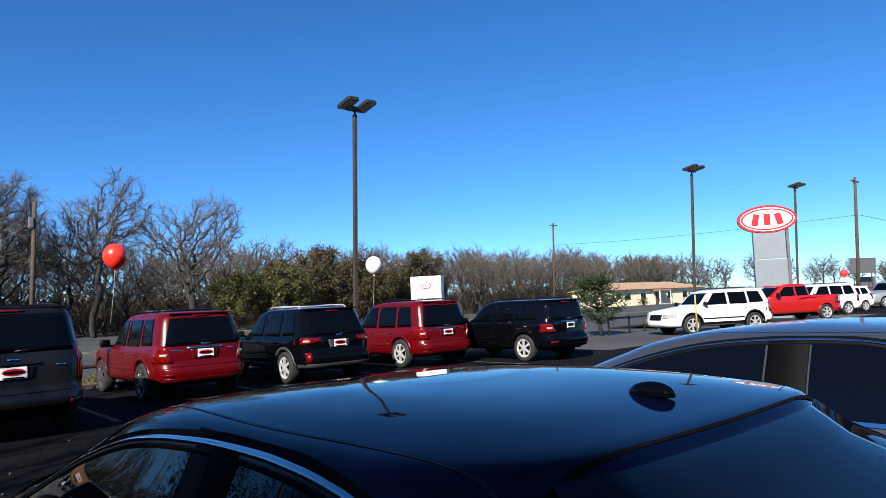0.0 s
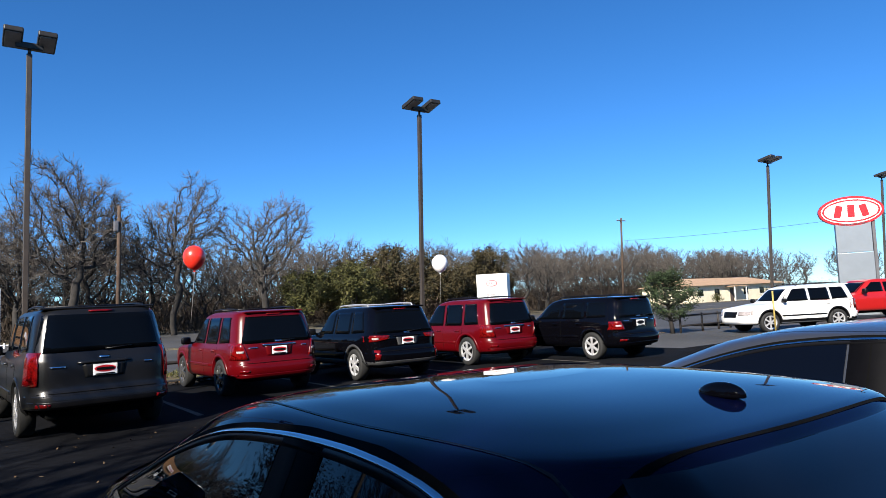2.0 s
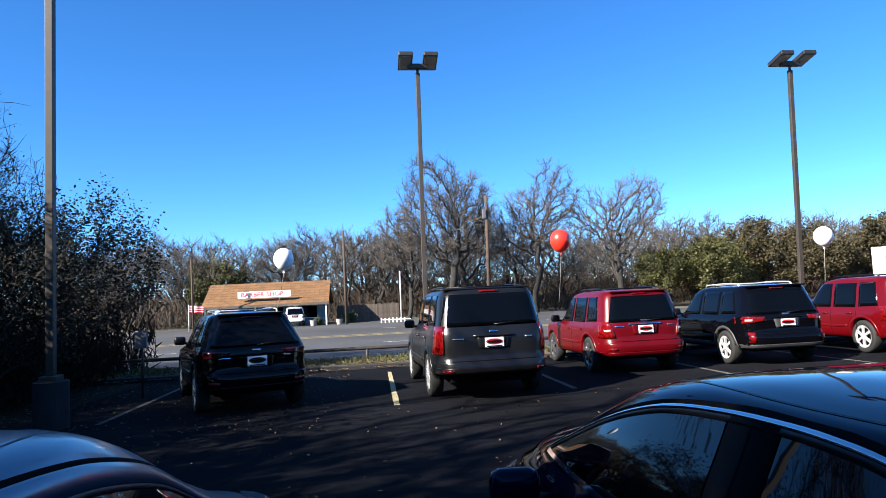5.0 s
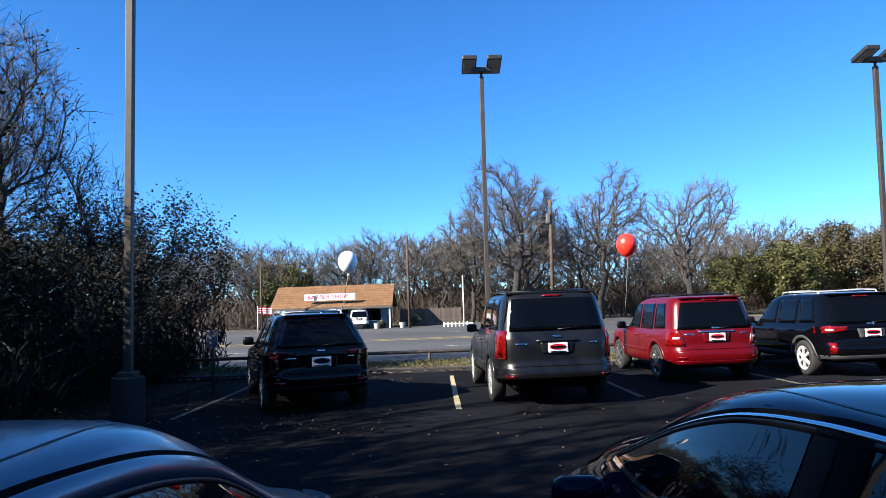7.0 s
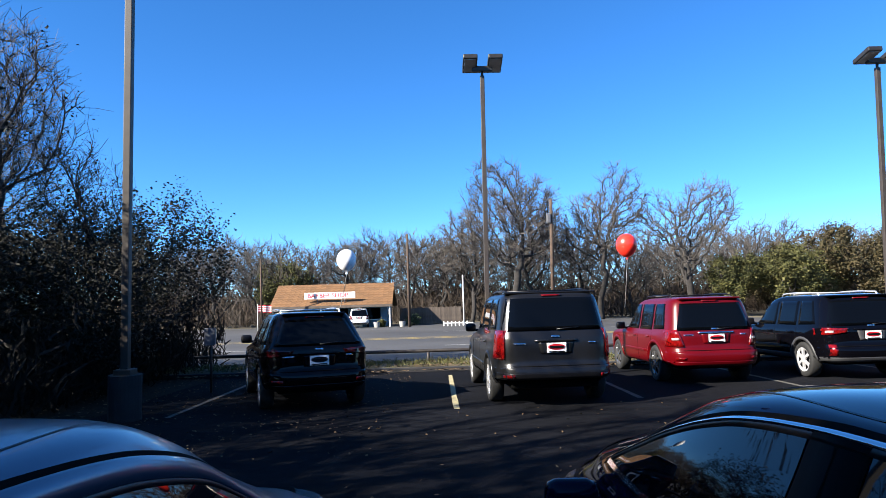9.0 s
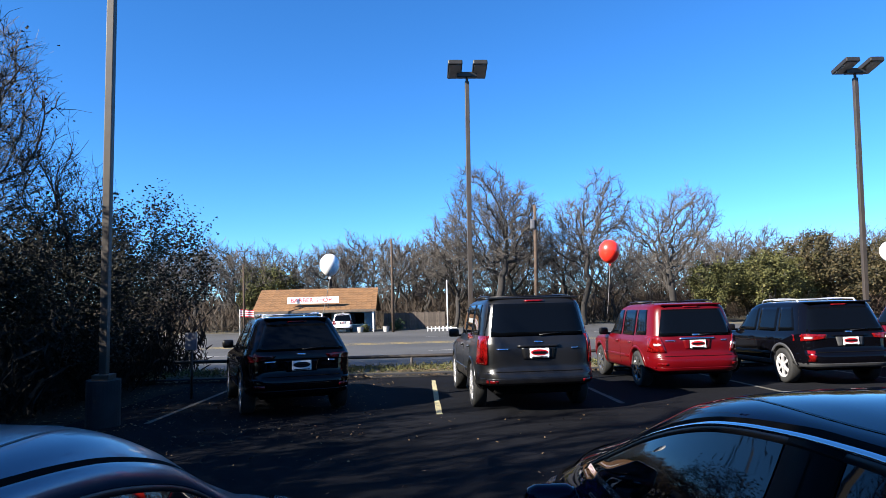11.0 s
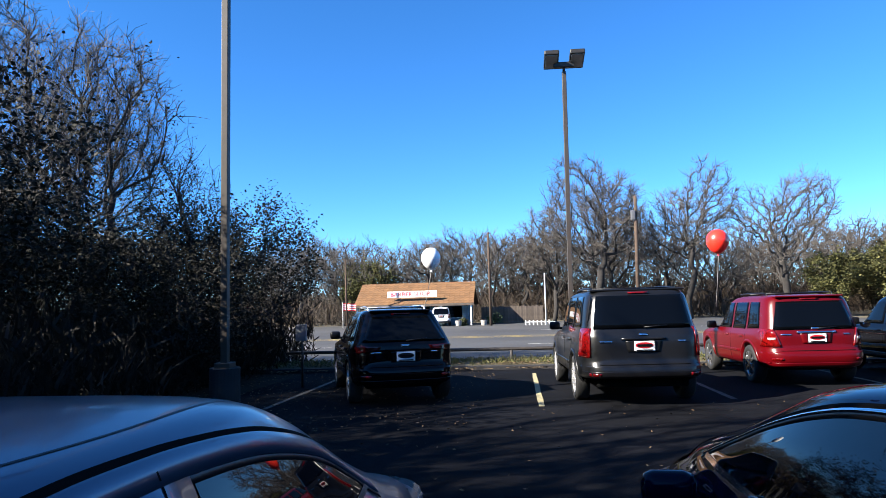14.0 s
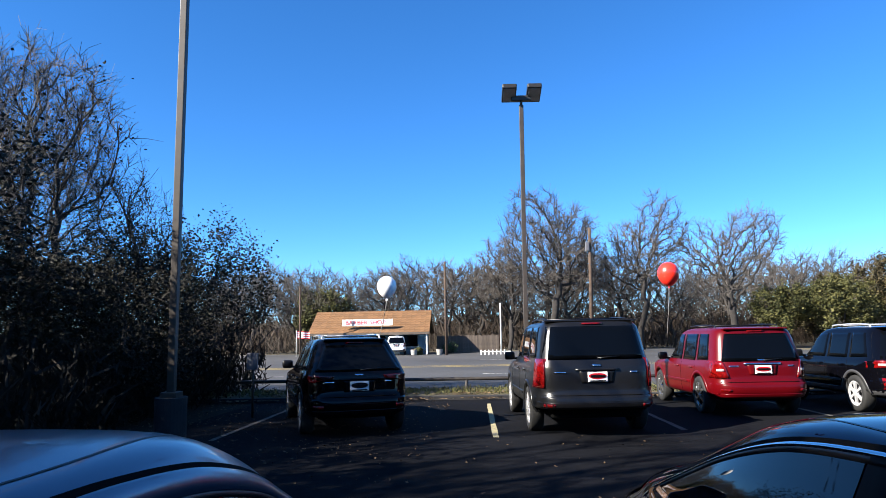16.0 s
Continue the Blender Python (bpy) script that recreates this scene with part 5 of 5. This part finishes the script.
def tan_house():
    b = empty("house", pose(0, 0, 0), "low cream house with a tan hipped roof", "building")
    x0, x1, y0, y1 = 92.0, 120.0, 63.0, 72.0
    boxpart("wall", (x0, y0, 0), (x1, y1, 2.75), CREAM, b, "cream stucco wall", 0.02)
    bm = bmesh.new()
    P = [(x0 - 0.7, y0 - 0.7, 2.7), (x1 + 0.7, y0 - 0.7, 2.7), (x1 + 0.7, y1 + 0.7, 2.7), (x0 - 0.7, y1 + 0.7, 2.7), (x0 + 4, 67.5, 4.0), (x1 - 4, 67.5, 4.0)]
    v = [bm.verts.new(p) for p in P]
    for q in ((0, 1, 5, 4), (1, 2, 5), (2, 3, 4, 5), (3, 0, 4), (3, 2, 1, 0)):
        bm.faces.new([v[i] for i in q])
    part("roof", bm, HOUSEROOF, b, "tan hipped roof")
    for x in (95, 99.5, 108, 113, 117):
        w = boxpart("window", (x - 0.7, y0 - 0.03, 1.0), (x + 0.7, y0 + 0.05, 2.1), GLASS, b, "dark window")
        boxpart("frame", (x - 0.8, y0 - 0.05, 0.92), (x + 0.8, y0 - 0.01, 1.0), WHITE, w)
    boxpart("door", (103.2, y0 - 0.04, 0.0), (104.2, y0 + 0.05, 2.1), BROWNBOARD, b, "dark door")
    boxpart("porch_roof", (101.8, y0 - 1.8, 2.35), (105.6, y0, 2.5), HOUSEROOF, b)
    for x in (102.0, 105.4):
        boxpart("porch_post", (x - 0.07, y0 - 1.7, 0), (x + 0.07, y0 - 1.56, 2.35), WHITE, b)
    for y in (65.5, 69.5):
        w = boxpart("window", (x0 - 0.03, y - 0.7, 1.0), (x0 + 0.05, y + 0.7, 2.1), GLASS, b, "dark window")


tan_house()


def dark_cottage():
    b = empty("house", pose(59.5, 76, 0), "small dark cottage with a low gable among trees", "building")
    boxpart("wall", (-4, 0, 0), (4, 6, 2.5), BROWNBOARD, b, "dark board wall", 0.02)
    bm = bmesh.new()
    v = [bm.verts.new(p) for p in ((-4.5, -0.6, 2.4), (0, -0.6, 3.9), (4.5, -0.6, 2.4), (-4.5, 6.5, 2.4), (0, 6.5, 3.9), (4.5, 6.5, 2.4))]
    for q in ((0, 1, 4, 3), (1, 2, 5, 4), (0, 2, 1), (3, 4, 5)):
        bm.faces.new([v[i] for i in q])
    part("roof", bm, HOUSEROOF, b, "brown gabled roof")
    for sx in (-4.5, 4.5):
        tubes("gable_board", [[((sx, -0.66, 2.42), 0.11), ((0, -0.66, 3.92), 0.11)]], WHITE, b, "white gable board")
    boxpart("window", (-1.0, -0.04, 1.0), (1.0, 0.04, 1.9), GLASS, b, "dark window")


dark_cottage()

# ---- the cedar by the entrance ----
def cedar(x, y):
    c = empty("cedar_tree", pose(x, y, 0), "small ragged cedar with a leaning bare trunk", "tree")
    rng = random.Random(77)
    tubes("trunk", [[((0.15, 0, -0.02), 0.10), ((0.05, 0, 0.7), 0.085), ((-0.12, 0, 1.6), 0.05), ((-0.2, 0, 2.5), 0.015)]], BARK, c, sides=8)
    pts = []
    limbs = []
    for _ in range(90):
        z = rng.uniform(0.45, 2.35)
        rad = 1.35 * (1 - ((z - 1.05) / 1.6) ** 2) * rng.uniform(0.6, 1.05)
        a = rng.uniform(0, 2 * math.pi)
        p0 = Vector((0.05 - 0.1 * z, 0, z))
        p1 = p0 + Vector((math.cos(a) * max(rad, 0.15), math.sin(a) * max(rad, 0.15), 0.35 * rad + rng.uniform(0, 0.25)))
        limbs.append([(p0, 0.018), (p0.lerp(p1, 0.5) - Vector((0, 0, 0.05)), 0.012), (p1, 0.004)])
        pts += [p0.lerp(p1, u) for u in (0.4, 0.55, 0.7, 0.8, 0.9, 1.0)]
    tubes("limbs", limbs, BARK, c, sides=4)
    V, F = leaves_data(pts, rng, 9000, 0.10, 0.075, 2.4)
    meshob("foliage", V, F, LEAFCEDAR, c, "grey-green needle sprays")


cedar(24.05, 17.5)


# ---- leaf litter ----
def litter(x0, x1, y0, y1, n, seed, zf, size=0.05):
    rng = random.Random(seed)
    V, F = [], []
    for _ in range(n):
        x, y = rng.uniform(x0, x1), rng.uniform(y0, y1)
        if noise.noise((x * 0.8, y * 0.8, seed)) < rng.uniform(-0.5, 0.4):
            continue
        a = rng.uniform(0, 6.28)
        s = size * rng.uniform(0.6, 1.4)
        z = zf + 0.012
        dx, dy = math.cos(a) * s, math.sin(a) * s
        k = len(V)
        V += [(x - dx, y - dy, z), (x + dy * 0.5, y - dx * 0.5, z + rng.uniform(0, 0.02)), (x + dx, y + dy, z + rng.uniform(0, 0.02)), (x - dy * 0.5, y + dx * 0.5, z)]
        F.append((k, k + 1, k + 2, k + 3))
    return tagged(meshob("fallen_leaves", V, F, LITTER), "scattered dry fallen leaves", "leaves", kind="stuff")


litter(-7.0, -1.0, 9.0, 18.0, 1500, 1, 0.0, 0.024)
litter(-12, 24, 18.2, 19.9, 12000, 2, 0.14, 0.045)
litter(-4, 9, 2.5, 11.5, 700, 9, 0.0, 0.022)
litter(-12, 24, 17.6, 18.3, 3500, 12, 0.05, 0.05)
litter(-16, -6.2, 4, 22, 2500, 5, -0.012, 0.04)

# ---- an unseen block behind the camera, added to darken reflections and sky light ----
def back_block():
    b = empty("showroom_building", pose(0, 0, 0), "unseen brown block with dark panes, added behind the bays to dim reflections", "building")
    boxpart("wall", (-14, -24, 0), (48, -15, 5.4), BROWNBOARD, b, "dark brown wall", 0.03)
    boxpart("parapet", (-14.2, -24.2, 5.4), (48.2, -14.8, 6.0), SIGNDARK, b, "dark parapet", 0.03)
    for i in range(12):
        x = -11 + i * 4.8
        boxpart("window", (x, -15.03, 0.4), (x + 4.2, -14.95, 3.4), GLASS, b, "dark pane of the unseen block", 0.01)


back_block()


# ---- more vehicles ----
suv("sport_utility_car", pose(45.0, 14.4, 0, 0, 0, 62), "white wagon with dark glass in the far row", FAR, P_WHITE, L=5.1, W=1.98, H=1.85, rear_over=1.1, wb=2.9, belt=1.12, hood=1.08, r=0.38, rail=TRIM)
suv("sport_utility_car", pose(50.0, 15.1, 0, 0, 0, 62), "small white wagon with red lamps in the far row", FAR, P_WHITE, L=4.4, W=1.82, H=1.65, rear_over=0.9, wb=2.6, r=0.34)
suv("sport_utility_car", pose(60.0, 14.6, 0, 0, 0, 62), "silver full-size wagon in the far row", FAR, P_SILVER, L=5.1, W=2.0, H=1.9, rear_over=1.1, wb=2.95, belt=1.14, hood=1.1, r=0.39, rail=TRIM)


def pickup(name, m, label, group, color, L=5.9, W=2.0, H=1.92, wb=3.68, r=0.40, lamp=TAIL, bed=1.75):
    """A crew-cab pickup, tail at y 0, facing +y."""
    car = empty(name, m, label, "pickup truck", group)
    hw = W / 2
    belt, hood, bedtop = 1.22, 1.18, 1.28
    # the lower body with the bed's walls
    rear = [(0.42, 0.12), (0.50, 0.02), (0.62, 0.0), (0.72, 0.06), (bedtop, 0.06)]
    front = [(0.42, L - 0.12), (0.55, L), (0.85, L - 0.02), (1.02, L - 0.10), (1.14, L - 0.35), (1.20, L - 1.45), (bedtop, L - 1.60)]
    width = [(0.42, hw - 0.08), (0.55, hw - 0.01), (0.90, hw), (1.15, hw - 0.03), (bedtop, hw - 0.06)]
    sh = Shell(rear, front, width, [(0.4, 9), (bedtop, 9)])
    wheels = (1.12, 1.12 + wb)
    zs = [0.42 + (bedtop - 0.42) * i / 18 for i in range(19)]
    V, F = sh.body(zs, wheels, r * 1.17)
    meshob("body", V, F, color, car, "", True)
    lower_shell(car, L, W, wheels, 1.0)
    arch_lips(car, sh, wheels, r * 1.17, color)
    c0, c1 = bed + 0.1, L - 1.55
    cab = Shell([(1.2, c0), (1.35, c0 + 0.02), (H - 0.12, c0 + 0.16), (H - 0.03, c0 + 0.22), (H, c0 + 0.6)], [(1.2, c1 + 0.05), (1.3, c1 - 0.1), (H - 0.12, c1 - 0.78), (H - 0.03, c1 - 0.95), (H, c1 - 1.4)],
                [(1.2, hw - 0.05), (H - 0.12, hw - 0.22), (H - 0.03, hw - 0.28), (H, hw - 0.6)], [(1.2, 7), (H - 0.1, 7), (H, 4)])
    V, F = cab.body([1.22 + (H - 0.12 - 1.22) * i / 10 for i in range(11)] + [H - 0.07, H - 0.03, H - 0.015, H], (), 0.1)
    meshob("cab", V, F, color, car, "", True)
    # flat black plate on the closed body, painted as the bed's shaded hollow
    bm = bmesh.new()
    box(bm, (-hw + 0.12, 0.14, bedtop + 0.002), (hw - 0.12, bed, bedtop + 0.012))
    part("bed_shade_plate", bm, DARK, car, "flat black plate painted as the bed's shaded hollow")
    for s in (-1, 1):
        f = lambda a, z, o, s=s: cab.side(a, z, s, o)
        mid = (c0 + c1) / 2 - 0.25
        panel("rear_door_window", f, ((c0 + 0.25, 1.30), (mid - 0.05, 1.30), (mid - 0.05, H - 0.16), (c0 + 0.30, H - 0.16)), GLASS, car)
        panel("front_door_window", f, ((mid + 0.05, 1.30), (c1 - 0.35, 1.30), (c1 - 0.95, H - 0.16), (mid + 0.05, H - 0.16)), GLASS, car)
        xs = sorted((s * (hw - 0.02), s * (hw - 0.20)))
        panel("tail_light", sh.back, ((xs[0], 0.85), (xs[1], 0.85), (xs[1], 1.22), (xs[0], 1.22)), lamp, car, "tall tail lamp", off=0.02)
        g = lambda a, z, o, s=s: sh.side(a, z, s, o)
        panel("side_lens", g, ((0.10, 0.86), (0.34, 0.92), (0.30, 1.2), (0.10, 1.22)), CLEARLENS, car, off=0.012)
        mirror(car, cab, c1 - 0.35, 1.30, s, TRIM, (0.24, 0.14, 0.24))
        for wy in wheels:
            wheel(car, s * (hw - 0.14), wy, r, 0.26, s, RIM, 6)
    panel("rear_window", cab.back, ((-0.7, 1.33), (0.7, 1.33), (0.62, H - 0.16), (-0.62, H - 0.16)), GLASS, car)
    panel("windshield", cab.nose, ((-0.75, 1.30), (0.75, 1.30), (0.64, H - 0.14), (-0.64, H - 0.14)), GLASS, car)
    panel("bumper", sh.back, ((-hw + 0.05, 0.48), (hw - 0.05, 0.48), (hw - 0.05, 0.68), (-hw + 0.05, 0.68)), CHROME, car, "chrome step bumper", off=0.06, depth=0.1)
    plate(car, sh, 0.58, y=-0.075, red=False)
    return car


pickup("pickup_truck", pose(38.8, 13.4, 0, 0, 0, 62), "bright red crew-cab pickup truck", FAR, P_TRUCKRED)
SHOPCARS = "cars before the shop"
suv("sport_utility_car", pose(-7.7, 63.6, 0, 0, 0, 8), "white wagon parked before the shop", SHOPCARS, P_WHITE, L=4.8, W=1.9, H=1.8, two_tone=TRIM)
suv("sport_utility_car", pose(-11.6, 63.9, 0, 0, 0, -6), "dark slate car parked before the shop", SHOPCARS, P_DARKSLATE, L=4.6, W=1.84, H=1.5)


# ---- small things across the highway ----
def shrub(x, y, r, material, label, seed):
    s = empty("shrub", pose(x, y, 0), label, "shrub", "shrubs before the shop")
    rng = random.Random(seed)
    stems = []
    pts = []
    for _ in range(26):
        a, t = rng.uniform(0, 6.28), rng.uniform(0.1, 1.2)
        d = Vector((math.cos(a) * math.sin(t), math.sin(a) * math.sin(t), math.cos(t))) * r * rng.uniform(0.7, 1.1)
        stems.append([(Vector((0, 0, 0)), 0.02), (d * 0.6, 0.012), (d, 0.005)])
        pts += [d * u for u in (0.5, 0.7, 0.85, 1.0)]
    tubes("stems", stems, BARK, s, sides=4)
    V, F = leaves_data(pts, rng, 900, 0.16, 0.12)
    meshob("foliage", V, F, material, s)


shrub(-2.9, 66.5, 1.1, LEAFCEDAR, "pale grey-green shrub beside the shop", 5)
shrub(-5.6, 63.8, 0.5, LEAFOLIVE, "low olive shrub at the shop corner", 6)
shrub(97, 61.5, 1.2, LEAFOLIVE, "low olive shrub before the cream house", 7)
shrub(110.5, 60.5, 1.8, LEAFCEDAR, "pale shrub before the cream house", 8)


def road_sign(x, y, w, h, z, material, label, n=2):
    r = empty("board_sign", pose(x, y, 0, 3, 0, -20), label, "sign")
    boxpart("board", (-w / 2, -0.05, z - h), (w / 2, 0.05, z), material, r)
    for i in range(n):
        px = -w * 0.35 + w * 0.7 * i / max(1, n - 1)
        tubes("post", [[((px, 0.1, 0), 0.07), ((px, 0.1, z), 0.07)]], WOODPOLE, r, sides=8)


road_sign(109, 33.0, 5.2, 2.2, 5.6, SIGNDARK, "dark back of a roadside billboard")
road_sign(112, 33.5, 3.6, 1.6, 2.9, SIGNDARK, "smaller dark board under the billboard")
road_sign(24.6, 60.8, 0.8, 0.9, 1.9, WHITE, "small white framed yard sign", 1)


def flag(x, y):
    f = empty("flag", pose(x, y, 0), "small striped flag on a short pole by the shop", "flag")
    tubes("pole", [[((0, 0, 0), 0.03), ((0, 0, 2.5), 0.025)]], WHITE, f, sides=8)
    for i in range(7):
        V, F = [], []
        for j in range(9):
            xx, yy = 1.3 * j / 8, 0.09 * math.sin(j * 1.1)
            z0 = 1.75 + 0.1 * i - 0.012 * j
            V += [(xx, yy, z0), (xx, yy, z0 + 0.1)]
            if j:
                k = 2 * j
                F.append((k - 2, k, k + 1, k - 1))
        meshob("stripe", V, F, SIGNRED if i % 2 == 0 else WHITE, f, "red stripe" if i % 2 == 0 else "white stripe")


flag(-17.4, 64.0)


def low_white_rail(x0, x1, y):
    f = empty("low_fence", pose(x0, y, 0), "low white picket rail at the roadside", "fence")
    n = int((x1 - x0) / 0.35)
    for i in range(n):
        boxpart("picket", (i * 0.35, -0.02, 0), (i * 0.35 + 0.1, 0.02, 0.42), WHITE, f, bevel=0.004)
    boxpart("rail", (0, 0.021, 0.22), (x1 - x0, 0.05, 0.3), WHITE, f)


low_white_rail(0.2, 2.9, 60.6)
barrels = [(-8.9, 62.6), (-6.0, 63.0), (-3.6, 63.0)]
for bx, by in barrels:
    b_ = empty("planter_tub", pose(bx, by, 0), "pale concrete planter tub before the shop", "planter", "planters before the shop")
    bm = bmesh.new()
    cyl(bm, 0.24, 0.32, 0.5, Matrix.Translation((0, 0, 0.25)), 20)
    part("tub", bm, CONCRETE, b_)
    bm = bmesh.new()
    cyl(bm, 0.27, 0.27, 0.03, Matrix.Translation((0, 0, 0.505)), 20)
    part("soil", bm, BROWNBOARD, b_)

wire = tubes("power_line", [[(Vector((64.6, 19.4, 7.7)).lerp(Vector((120.0, 19.0, 8.2)), i / 12) - Vector((0, 0, 0.5 * math.sin(math.pi * i / 12))), 0.02) for i in range(13)]], CABLE, sides=4)
tagged(wire, "black overhead cable running along the highway", "cable")
utility_pole(120.0, 19.0, 11.0, 0.16, 1)
